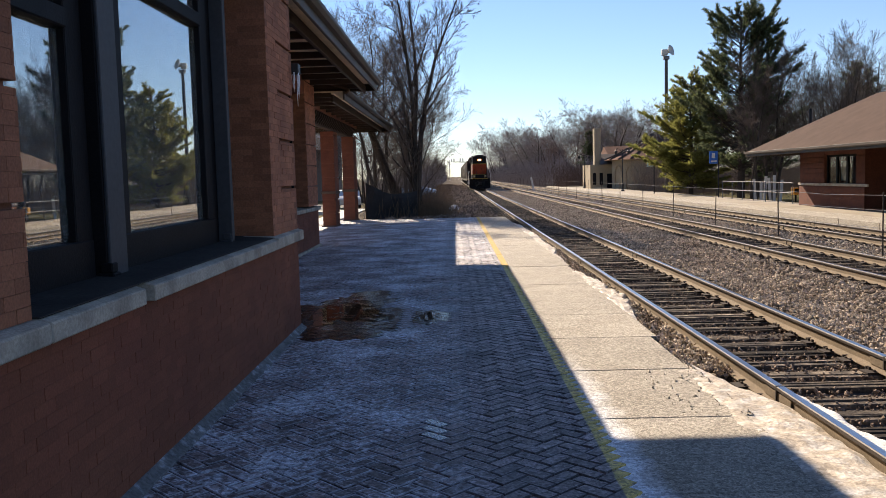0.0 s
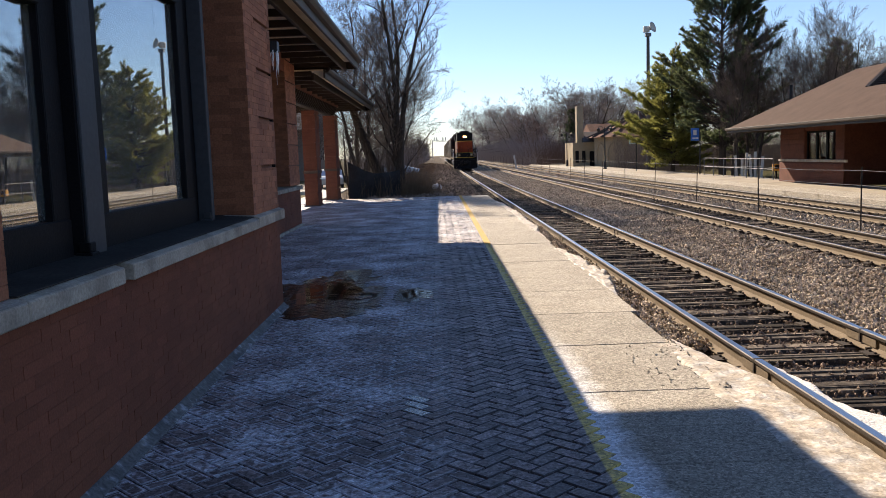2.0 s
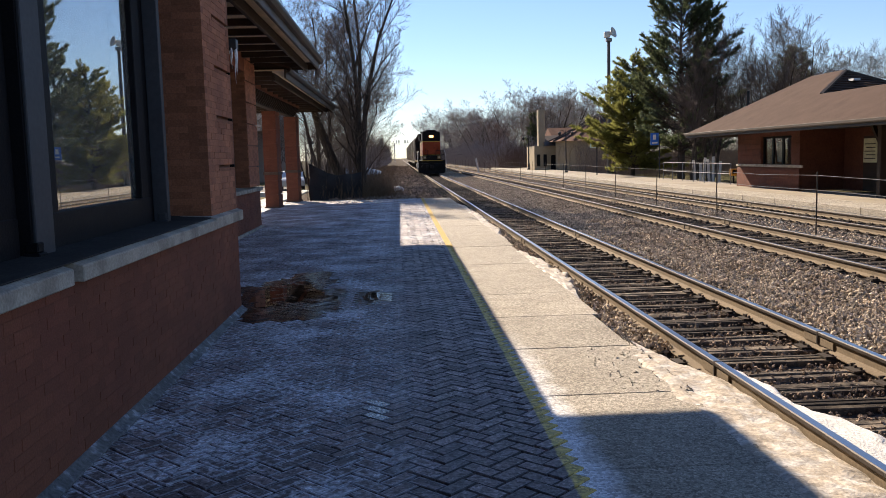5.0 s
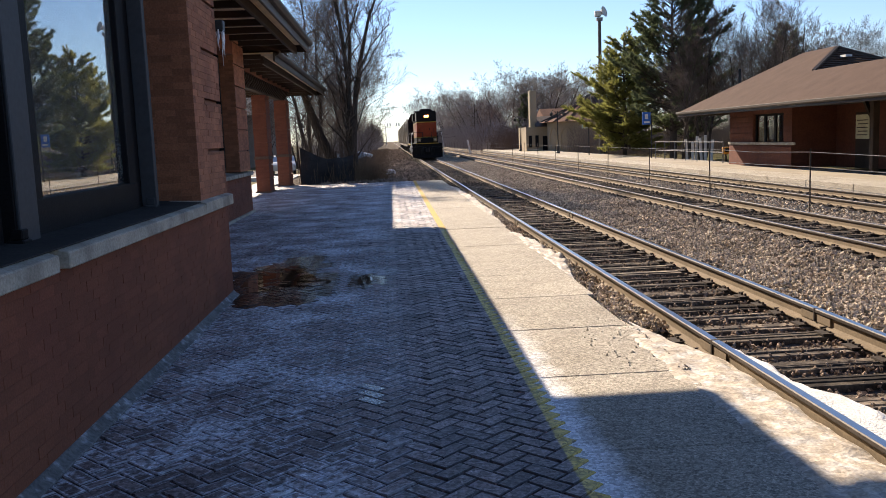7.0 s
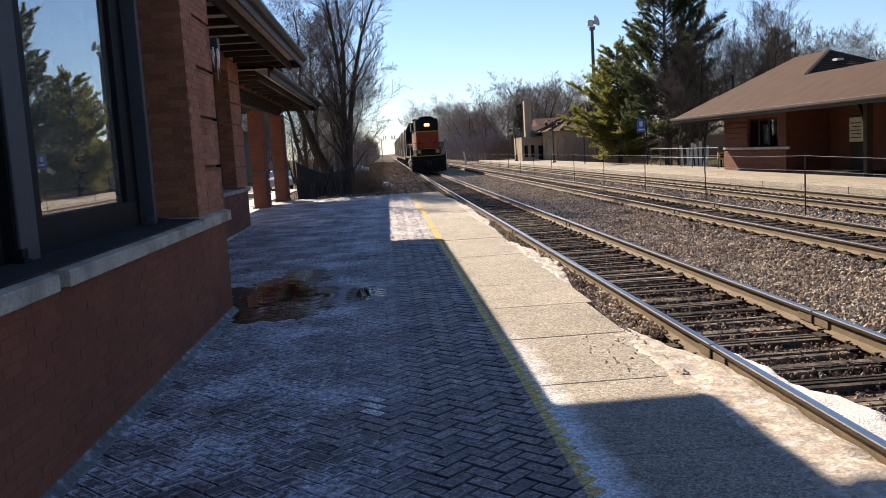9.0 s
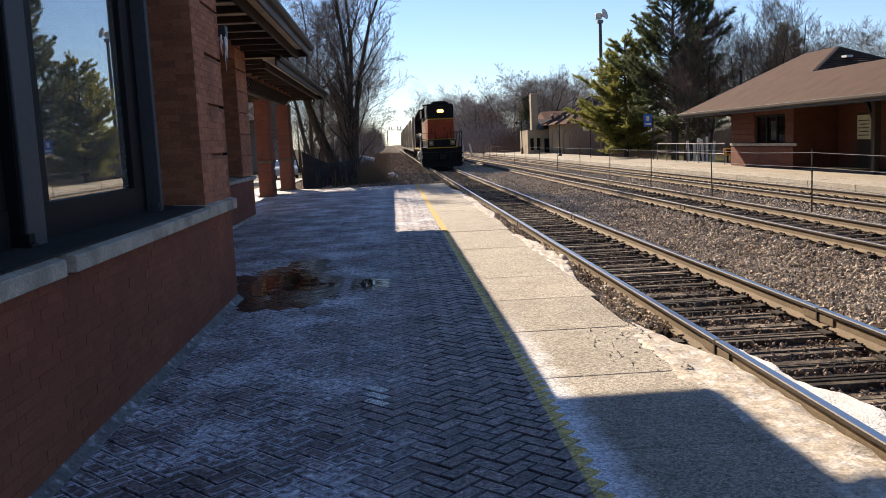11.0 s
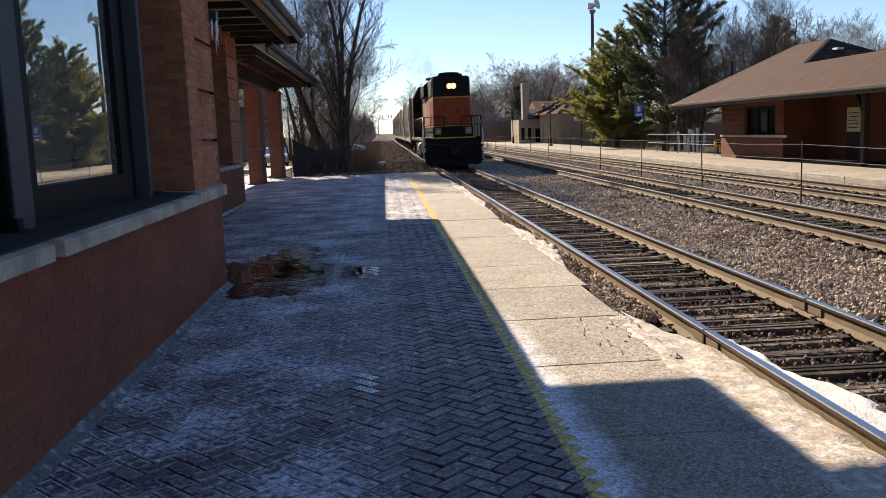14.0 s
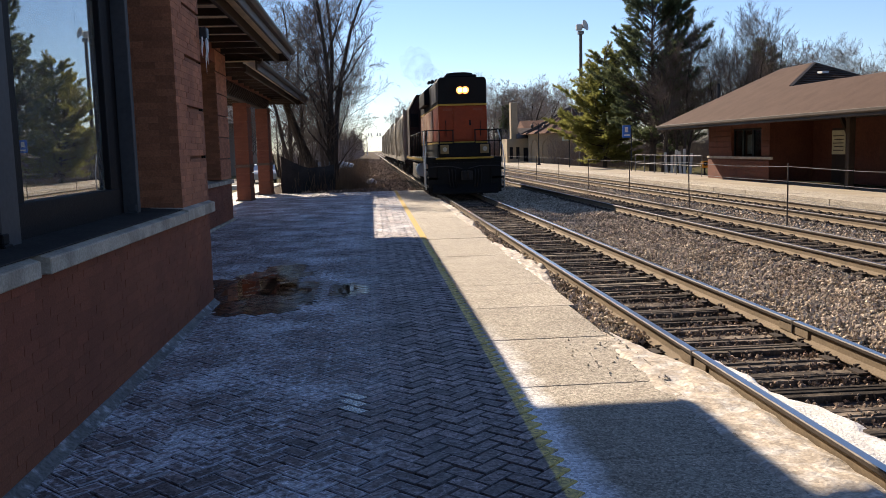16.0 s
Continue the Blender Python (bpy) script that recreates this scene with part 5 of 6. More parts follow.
# main hip: front, far end, rear, near end
roof_planes([[(xe, 35.2, zc), (xe, ye1, zc), (xr, yr1, zr), (xr, yr0, zr)], [(xe, ye1, zc), (xb, ye1, zc), (xr, yr1, zr)], [(xb, ye1, zc), (xb, 35.2, zc), (xr, yr0, zr), (xr, yr1, zr)]], "hip_roof", "brown shingled hip roof")
# near end: a face of dark louvre boards between raking trims
def on_end(u, z, out):
    """Point of the sloping end face: u from its middle, at height z, lifted by out."""
    return (xr + u, 35.2 + (z - zc) / (zr - zc) * (yr0 - 35.2) - out, z + out * 0.6)


def half_end(z):
    return (xb - xe) / 2 * (zr - z) / (zr - zc)


g = Geo()
g.add([on_end(-half_end(zc), zc, 0), on_end(half_end(zc), zc, 0), on_end(0, zr, 0), on_end(-half_end(zc), zc, -0.09), on_end(half_end(zc), zc, -0.09), on_end(0, zr, -0.09)], [(0, 1, 2), (3, 5, 4), (0, 3, 4, 1), (1, 4, 5, 2), (2, 5, 3, 0)])
gab = part("gable_face", g, SHINGLE, depot, "dark louvred end of the ridge")
for k in range(15):
    z = 3.9 + k * 0.09
    a, b = half_end(z) - 0.1, half_end(z + 0.06) - 0.1
    part("louvre_slat", Geo().add([on_end(-a, z, 0.035), on_end(a, z, 0.035), on_end(b, z + 0.06, 0.01), on_end(-b, z + 0.06, 0.01), on_end(-a, z, 0.0), on_end(a, z, 0.0)], [(0, 1, 2, 3), (0, 4, 5, 1)]), SHINGLE, gab)
for q in (-1, 1):
    part("raking_trim", Geo().tube([on_end(q * half_end(4.16), 4.16, 0.05), on_end(0, zr, 0.05)], [0.09, 0.09], 4), FASCIA, depot, "brown raking trim board")
part("flood_lamp", Geo().box(20.1, 20.4, 38.7, 39.15, 4.82, 4.92), WHITE, depot, "white flood lamp on the gablet")
fas = Geo().box(xe - 0.06, xe, ye0, ye1, ze - 0.16, ze + 0.06).box(xe, xb, ye1, ye1 + 0.06, ze - 0.16, ze + 0.06)
part("fascia", fas, FASCIA, depot, "brown fascia and gutter", bevel=0.01)
part("gutter", Geo().prism([(xe - 0.06, ze - 0.06), (xe - 0.17, ze - 0.02), (xe - 0.18, ze + 0.08), (xe - 0.06, ze + 0.08)], 1, ye0, ye1), FASCIA, depot, bevel=0.006)
part("chimney", Geo().box(22.0, 22.7, 33.4, 34.1, 4.0, 5.0).box(21.95, 22.75, 33.35, 34.15, 5.0, 5.1), BRICKFAR, depot, bevel=0.02)
part("vent_pipe", Geo().cyl((18.4, 46.0, 3.6), (18.4, 46.0, 4.95), 0.08, 8), METALDARK, depot)

# railing and signs on the far platform
rail = thing("platform_railing", "thin galvanised pipe railing on the far platform", "railing")
for k in range(7):
    y = 46.6 + k * 1.95
    part("post", Geo().cyl((17.75, y, 0.05), (17.75, y, 1.2), 0.03, 8), METALGREY, rail)
for z in (0.62, 1.17):
    part("rail", Geo().cyl((17.75, 46.6, z), (17.75, 58.3, z), 0.02, 8), METALGREY, rail)


def station_sign(x, y, z, w, h, label, mats):
    top = thing("platform_sign", label, "sign", "platform signs")
    part("post", Geo().cyl((x, y, 0.0), (x, y, z + h), 0.045, 8), METALDARK, top)
    b = part("board", Geo().box(x - w, x - 0.06, y - 0.03, y + 0.03, z, z + h), mats, top, bevel=0.01)
    part("symbol", Geo().box(x - w * 0.75, x - w * 0.4, y - 0.036, y - 0.031, z + h * 0.45, z + h * 0.85), WHITE, b)
    part("text_bar", Geo().box(x - w * 0.85, x - w * 0.2, y - 0.036, y - 0.031, z + h * 0.14, z + h * 0.26), WHITE, b)
    return top


station_sign(18.0, 60, 2.35, 0.62, 0.85, "blue station sign with white symbol on dark post", BLUE)
station_sign(16.9, 74, 2.35, 0.6, 0.4, "pale blue sign board on thin post", material("pale blue sign", (0.35, 0.5, 0.6), 0.5, var=0.1))


def street_lamp(x, y, h, label):
    top = thing("street_lamp", label, "street lamp", "platform lamps", at=pose(x, y, 0))
    part("base", Geo().lathe([(0.2, 0), (0.2, 0.15), (0.13, 0.25), (0.12, 0.7), (0.08, 0.85)], 12), METALDARK, top)
    part("pole", Geo().lathe([(0.06, 0.85), (0.045, h)], 10), METALDARK, top)
    for s in (-1, 1):
        part("arm", Geo().tube([(0, 0, h - 0.5), (s * 0.25, 0, h), (s * 0.5, 0, h + 0.08), (s * 0.62, 0, h - 0.1)], [0.025] * 4, 6), METALDARK, top)
        part("lantern", Geo().lathe([(0.05, h - 0.5), (0.13, h - 0.4), (0.17, h - 0.2), (0.05, h - 0.1)], 12, 0, pose(s * 0.62, 0, 0)), METALDARK, top, "dark bell lantern")
    return top


street_lamp(19.85, 80, 4.6, "black cast iron lamp with twin lanterns on platform")
street_lamp(16.6, 86, 4.2, "black cast iron lamp with twin lanterns on platform")
street_lamp(16.2, 108, 4.2, "black cast iron lamp with twin lanterns on platform")


def lantern_post(x, y, h, label):
    top = thing("lantern_post", label, "street lamp", at=pose(x, y, -0.3))
    part("pole", Geo().lathe([(0.14, 0), (0.12, 0.5), (0.06, 0.6), (0.05, h)], 10), METALDARK, top)
    part("lantern", Geo().lathe([(0.1, h), (0.2, h + 0.55), (0.24, h + 0.58), (0.06, h + 0.85), (0.02, h + 1.0)], 6), LENS, top, "pale glazed lantern")
    part("cap", Geo().lathe([(0.25, h + 0.56), (0.22, h + 0.62), (0.05, h + 0.9)], 6), METALDARK, top)
    return top


lantern_post(-5.95, 60, 2.75, "black lamp post with glazed lantern by the car park")

# siren on its tall pole
top = thing("warning_siren", "grey siren horn on a tall dark pole", "siren", at=pose(19.45, 80, 0))
part("pole", Geo().lathe([(0.2, 0), (0.14, 12.0)], 10), material("weathered pole", (0.1, 0.09, 0.08), 0.8, var=0.2), top)
part("bracket", Geo().box(-0.25, 0.25, -0.2, 0.2, 12.0, 12.3), METALGREY, top)
part("body", Geo().box(-0.42, 0.12, -0.22, 0.22, 12.36, 12.9), TANKGREY, top, bevel=0.06)
part("horn", Geo().lathe([(0.14, 0), (0.17, 0.12), (0.26, 0.26), (0.46, 0.4), (0.5, 0.44), (0.38, 0.38), (0.2, 0.25)], 20, 0, pose(0.08, 0, 12.68, 40, 70, 0)), TANKGREY, top, "flared grey horn", smooth=True)

# signal bridge far down the line
# pale grey puts the haze of distance into the steel's colour
HAZY = material("signal steel paled for haze", (0.5, 0.5, 0.5), 0.7, var=0.1)
top = thing("signal_bridge", "distant steel signal bridge over the tracks", "signal bridge", at=pose(4, 420, 0))
part("truss", Geo().box(-6, 6, -0.2, 0.2, 8.4, 8.6).box(-6, 6, -0.2, 0.2, 9.0, 9.15), HAZY, top)
for x in (-6, 6):
    part("leg", Geo().box(x - 0.2, x + 0.2, -0.2, 0.2, -0.5, 9.2), HAZY, top)
for x in (-5, -3.8, -0.8, 0.5, 3.6, 4.9):
    part("signal_head", Geo().box(x - 0.3, x + 0.3, -0.4, 0.4, 8.9, 10.6), HAZY, top)

# tan stucco building with a round end beyond the far platform
top = thing("stucco_building", "tan stucco building with round tower and rust red tiled roof", "building")
part("drum", Geo().lathe([(5.1, -0.3), (5.1, 3.3), (5.25, 3.35), (5.25, 3.5)], 32, 0, pose(23.7, 102, 0)), STUCCO, top, "round stucco end")
tile = material("rust brown roof tile", (0.15, 0.085, 0.062), 0.85, var=0.25, scale=1, fine=10, spec=0.05)
dr = part("cone_roof", Geo().lathe([(6.0, 3.35), (4.6, 3.95), (2.4, 5.05), (1.0, 5.95), (0.2, 6.4)], 32, 0, pose(23.7, 102, 0)), tile, top, "flared rust brown roof")
for k in range(22):
    a = k * 6.28319 / 22
    part("roof_rib", Geo().tube([(23.7 + r * math.cos(a), 102 + r * math.sin(a), z) for r, z in ((6.0, 3.42), (4.6, 4.02), (2.4, 5.12), (1.0, 6.02), (0.2, 6.45))], [0.08] * 5, 5), FASCIA, dr)
for k in range(4):
    a = 3.5 + 0.42 * k
    part("blind_arch", Geo().tube([(23.7 + 5.13 * math.cos(a + d), 102 + 5.13 * math.sin(a + d), z) for d, z in ((-0.15, 0.0), (-0.15, 1.9), (-0.09, 2.5), (0.0, 2.75), (0.09, 2.5), (0.15, 1.9), (0.15, 0.0))], [0.06] * 7, 5), STUCCO, top, "raised stucco arch")
part("hall", Geo().box(19.4, 27, 106, 114, -0.3, 3.3), STUCCO, top)
part("hall_roof", Geo().prism([(105, 3.3), (110, 5.2), (115, 3.3)], 0, 19.0, 28), tile, top)
part("porch", Geo().box(16.3, 19.2, 104, 110, -0.3, 2.9), STUCCO, top, "low stucco wing")
for x0, x1, z0, z1 in ((16.6, 17.0, 0.5, 1.9), (17.4, 17.8, 0.5, 1.9), (18.3, 18.9, -0.3, 1.8)):
    part("porch_window", Geo().box(x0, x1, 103.94, 104, z0, z1), FRAME, top)
part("porch_roof", Geo().prism([(103.6, 2.9), (107, 4.2), (110.4, 2.9)], 0, 17.6, 23), material("grey tile", (0.13, 0.11, 0.1), 0.9, var=0.2, spec=0.05), top)
part("chimney", Geo().box(17.0, 17.8, 105, 106.2, -0.3, 7.3), STUCCO, top, "tall tan chimney", bevel=0.05)

# white boards and bins beyond the railing
top = thing("board_fence", "leaning pale boards of an old fence behind railing", "fence")
for k, (x, h) in enumerate(((19.1, 1.3), (19.5, 1.1), (19.75, 1.45), (20.15, 1.35), (20.45, 1.5), (20.9, 1.2))):
    part("board", Geo().box(-0.085, 0.085, -0.015, 0.015, -0.4, h), material("greyed board", (0.6, 0.55, 0.48), 0.8, var=0.2), top, at=pose(x, 56 + 0.1 * k, 0, 0, 4 * (k % 3) - 4, 0), bevel=0.004)
box = thing("newspaper_box", "small yellow vending box on a dark post by the depot", "box")
part("post", Geo().box(18.46, 18.54, 48.06, 48.14, 0.05, 0.5), FRAME, box, "dark post")
part("case", Geo().box(18.33, 18.67, 47.95, 48.25, 0.48, 0.86), material("orange yellow box", (0.5, 0.25, 0.035), 0.5, var=0.15), box, bevel=0.02)
part("window", Geo().box(18.38, 18.62, 47.94, 47.949, 0.6, 0.8), FRAME, box, "dark window")

# houses and cars to the left behind the porch
house = thing("distant_house", "brown clapboard house behind bare trees", "house")
part("wall", Geo().box(-34, -14, 96, 108, -0.4, 5.2), material("brown siding", (0.2, 0.17, 0.145), 0.8, var=0.1), house)
part("roof", Geo().prism([(94.8, 5.2), (102, 9.0), (109.2, 5.2)], 0, -34.6, -13.4), material("grey roof", (0.16, 0.15, 0.15), 0.9, var=0.2), house)
for k in range(6):
    part("window", Geo().box(-32 + k * 3.1, -31 + k * 3.1, 95.93, 96.0, 1.2, 2.7), FRAME, house)
structure("street", Geo().box(-60, -8.5, 62, 82, -0.5, -0.38), ASPHALT, "grey asphalt street behind the station", "road")
structure("footpath", Geo().box(-7.6, -6.2, 44, 62, -0.5, -0.16).box(-60, -6.2, 58.6, 60.4, -0.5, -0.17), material("pale footpath", (0.5, 0.48, 0.44), 0.9, var=0.15), "pale concrete footpath beside grass", "pavement")


def car(x, y, rz, paint, label):
    top = thing("parked_car", label, "car", "parked cars", at=pose(x, y, -0.36, 0, 0, rz))
    body = [(-2.2, 0.3), (-2.25, 0.75), (-1.9, 0.92), (-1.25, 0.98), (-0.6, 1.42), (0.9, 1.46), (1.6, 1.05), (2.15, 0.95), (2.25, 0.6), (2.2, 0.3)]
    part("body", Geo().prism(body, 1, -0.88, 0.88), paint, top, bevel=0.05)
    part("windows", Geo().prism([(-1.1, 1.0), (-0.55, 1.38), (0.85, 1.41), (1.45, 1.02)], 1, -0.89, 0.89), FRAME, top)
    for px in (-1.35, 1.35):
        for py in (-0.82, 0.82):
            wh = part("wheel", Geo().cyl((px, py - 0.1, 0.33), (px, py + 0.1, 0.33), 0.33, 16), METALDARK, top)
            part("rim", Geo().cyl((px, py - 0.105, 0.33), (px, py + 0.105, 0.33), 0.2, 12), METALGREY, wh)
    return top


car(-8.6, 70.0, 100, material("silver car paint", (0.5, 0.52, 0.55), 0.3, 0.4, var=0.05), "silver saloon car parked on the street")
car(-13.0, 72.0, 90, material("dark car paint", (0.06, 0.07, 0.09), 0.3, 0.2, var=0.05), "dark saloon car parked on the street")
car(-18.0, 71.0, 95, material("white car paint", (0.7, 0.7, 0.7), 0.35, var=0.05), "white car parked on the street")

# silt fence at the platform end
g = Geo()
nx = 26
v = []
for i in range(nx + 1):
    u = i / nx
    x, y = -4.45 + 2.55 * u, 43.9 + 0.5 * u
    topz = 1.78 - 0.35 * math.sin(u * 3.14) - 0.5 * u + 0.07 * noise.noise((5 * u, 1, 1))
    for k in range(7):
        q = k / 6
        v.append((x + 0.05 * noise.noise((4 * u, 3 * q, 5)), y + 0.16 * noise.noise((5 * u, 2 * q, 2)), -0.2 + (topz + 0.2) * q))
g.add(v, [(i * 7 + k, i * 7 + 7 + k, i * 7 + 8 + k, i * 7 + k + 1) for i in range(nx) for k in range(6)])
fence = thing("silt_fence", "sagging black silt fence cloth at the platform end", "fence")
ob = part("cloth", g, CLOTH, fence)
md = ob.modifiers.new("thickness", "SOLIDIFY")
md.thickness = 0.012
for i in range(4):
    u = i / 3
    part("stake", Geo().box(-0.03, 0.03, -0.03, 0.03, -0.4, 1.85 - 0.5 * u), DARKWOOD, fence, at=pose(-4.45 + 2.55 * u, 44.0 + 0.5 * u, 0, 3, 2 * i - 3, 0))
one("white_stone", Geo().lathe([(0.12, -0.12), (0.3, -0.05), (0.34, 0.12), (0.2, 0.25), (0.05, 0.28)], 10, 0, pose(-0.1, 52, 0)), WHITE, "white painted stone lying on the verge", "stone", smooth=True)
one("blue_tarp", Geo().prism([(-6.0, 0.0), (-2.2, 0.0), (-2.0, 0.5), (-4.0, 1.0), (-6.0, 0.8)], 1, 96, 98), material("pale blue tarp", (0.4, 0.5, 0.6), 0.5, var=0.3, scale=1), "pale blue tarp heaped by the track", "tarp", bevel=0.1)

# ---- trees ----
def grow(seed, height, trunk_r, counts, lean=(0, 0), start=0.3, up=0.35, spread=0.75, ratio=0.55, forks=1, min_r=0.006, jitter=0.22, splay=0.18):
    """Bare tree as two meshes: trunk with limbs, and the crown of twigs."""
    r = random.Random(seed)
    wood, twig = Geo(), Geo()
    levels = len(counts)

    def branch(p, d, length, rad, level):
        segs = (7, 5, 4, 2, 1)[min(level, 4)]
        sides = (9, 5, 3, 3, 3)[min(level, 4)]
        pts, dirs = [p], [d]
        for i in range(segs):
            j = Vector((r.gauss(0, 1), r.gauss(0, 1), r.gauss(0, 1))) * jitter * (0.45 if level == 0 else 1)
            d = (d + j * 0.6 + Vector((0, 0, up * (0.2 if level == 0 else 0.35)))).normalized()
            p = p + d * (length / segs)
            pts.append(p)
            dirs.append(d)
        end = 0.12 if level == 0 else 0.2
        radii = [max(min_r, rad * (1 - (1 - end) * i / segs)) for i in range(segs + 1)]
        if level >= 2:
            radii = [q * (1 - 0.6 * i / segs) for i, q in enumerate(radii)]
        (wood if level < 2 else twig).tube(pts, radii, sides, 0, cap=False)
        if level >= levels:
            return
        n = counts[level]
        for k in range(n):
            u = start + (1 - start) * (k + r.random()) / n if level == 0 else 0.15 + 0.85 * (k + r.random()) / n
            i = min(segs - 1, int(u * segs))
            q = pts[i].lerp(pts[i + 1], u * segs - i)
            a = r.uniform(0, 6.28319)
            side = dirs[i].orthogonal().normalized()
            side.rotate(Matrix.Rotation(a, 3, dirs[i]))
            open_out = spread * (1.0, 0.95, 0.75, 0.65, 0.6)[level]
            nd = (dirs[i] * (1 - open_out * 0.55) + side * open_out * r.uniform(0.6, 1.1) + Vector((0, 0, up * 0.5))).normalized()
            nl = length * (ratio if level == 0 else ratio + 0.1) * r.uniform(0.7, 1.15) * (1.15 - 0.55 * u if level == 0 else 1.1 - 0.5 * u)
            branch(q, nd, nl, max(min_r, radii[i] * r.uniform(0.24, 0.44)), level + 1)

    for k in range(forks):
        a = 6.28319 * k / max(1, forks)
        off = 0.18 if forks > 1 else 0
        branch(Vector((off * math.cos(a), off * math.sin(a), -0.3)), Vector((lean[0] + (splay if off else 0) * math.cos(a + 0.6), lean[1] + (splay if off else 0) * math.sin(a + 0.6), 1)).normalized(), height * r.uniform(0.85, 1.0), trunk_r * (0.75 if forks > 1 else 1), 0)
    return wood, twig


def bare_tree(label, wood, twig, m, mats=(BARK, TWIG), group=""):
    top = thing("tree", label, "tree", group, at=m)
    a = new("trunk", raw_mesh("trunk", wood, mats[0])); a.parent = top
    b = new("crown", raw_mesh("crown", twig, mats[1])); b.parent = top
    return top


# tall clump at the end of the platform, and the dark leaning trunk beside it
bare_tree("tall bare tree with many forking stems by the platform end", *grow(12, 13.5, 0.26, (22, 13, 9, 4), (-0.05, 0.0), 0.1, 0.22, 0.66, 0.3, 3, 0.006, 0.3, 0.06), pose(-2.0, 46.3, 0))
bare_tree("dark bare tree leaning over the silt fence", *grow(9, 10.5, 0.33, (13, 10, 8, 4), (-0.42, 0.0), 0.4, 0.1, 0.85, 0.5, 1, 0.006, 0.36), pose(-2.5, 46.8, 0))
bare_tree("bare tree with fine crown behind the porch", *grow(14, 12, 0.2, (14, 10, 9, 5), (-0.02, 0.0), 0.15, 0.16, 0.8, 0.46, 3, 0.0065, 0.3, 0.2), pose(-4.6, 54, 0))
far_group = "trees along the line"
V1 = grow(21, 10.5, 0.2, (10, 8, 6, 4), (0, 0), 0.2, 0.14, 0.8, 0.5, 3, 0.0075, 0.26, 0.25)
V2 = grow(22, 11.5, 0.26, (10, 8, 6, 4), (0, 0), 0.25, 0.06, 0.85, 0.5, 4, 0.013, 0.26, 0.5)
V3 = grow(23, 8, 0.18, (9, 8, 6, 4), (0, 0), 0.08, 0.16, 0.8, 0.5, 3, 0.013, 0.24, 0.45)
t1 = bare_tree("bare deciduous tree beside the railway", *V1, pose(-3.4, 66, -0.3), (BARK, TWIG), far_group)
t2 = bare_tree("broad bare tree in the distance", *V2, pose(28.5, 158, -0.3, 0, 0, 40), (BARK, TWIGHAZE), "distant trees")
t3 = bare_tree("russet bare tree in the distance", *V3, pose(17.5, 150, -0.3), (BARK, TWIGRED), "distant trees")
tr = random.Random(77)
for k in range(18):
    y = 74 + k * 20
    m = pose(-3.7 - tr.uniform(0, 3.5) - k * 0.03, y, -0.3, 0, 0, tr.uniform(0, 360)) @ Matrix.Scale(tr.uniform(0.55, 0.8), 4)
    c = copy_thing(t1, m)
    c.scale = m.to_scale()
# right hand woods beyond the far platform
for k in range(20):
    y = tr.uniform(190, 330) if k < 12 else tr.uniform(250, 800)
    x = tr.uniform(15.5, 19) + abs(tr.gauss(0, 1)) * 13 + (y - 130) * 0.012
    m = pose(x, y, -0.3, 0, 0, tr.uniform(0, 360)) @ Matrix.Scale(tr.uniform(0.95, 1.35), 4)
    c = copy_thing((t2, t3, t2)[k % 3], m)
    c.scale = m.to_scale()
# rounded crowns where the woods meet the line
for x, y, s in ((15.5, 310, 1.6), (18.0, 262, 1.45), (20.5, 222, 1.3), (19.0, 186, 1.08), (26.0, 180, 1.36), (33.0, 178, 1.42), (38.5, 192, 1.35), (45.0, 200, 1.4)):
    m = pose(x, y, -0.3, 0, 0, 25 * x) @ Matrix.Scale(s, 4)
    c = copy_thing(t2, m)
    c.scale = m.to_scale()
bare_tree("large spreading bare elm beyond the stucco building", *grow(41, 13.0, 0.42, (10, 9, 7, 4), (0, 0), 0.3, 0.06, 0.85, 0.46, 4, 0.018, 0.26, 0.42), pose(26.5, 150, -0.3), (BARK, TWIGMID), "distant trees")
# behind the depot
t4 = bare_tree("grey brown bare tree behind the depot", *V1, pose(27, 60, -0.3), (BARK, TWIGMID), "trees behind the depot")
for k in range(16):
    y = 56 + tr.uniform(0, 40)
    x = 24 + (k % 8) * 5.2 + tr.uniform(-1, 1)
    m = pose(x, y, -0.3, 0, 0, tr.uniform(0, 360)) @ Matrix.Scale(tr.uniform(0.7, 0.95), 4)
    c = copy_thing(t4, m)
    c.scale = m.to_scale()
for x, y, s in ((36.0, 84, 1.05), (43.5, 78, 1.0), (49.0, 90, 1.12), (55.0, 82, 1.08), (61.0, 94, 1.15)):
    m = pose(x, y, -0.3, 0, 0, 37 * x) @ Matrix.Scale(s, 4)
    c = copy_thing(t4, m)
    c.scale = m.to_scale()
# behind the porch, left
for k in range(9):
    m = pose(-9 - k * 4.0 + tr.uniform(-1, 1), 62 + tr.uniform(20, 34), -0.3, 0, 0, tr.uniform(0, 360)) @ Matrix.Scale(tr.uniform(0.7, 1.0), 4)
    c = copy_thing(t1, m)
    c.scale = m.to_scale()


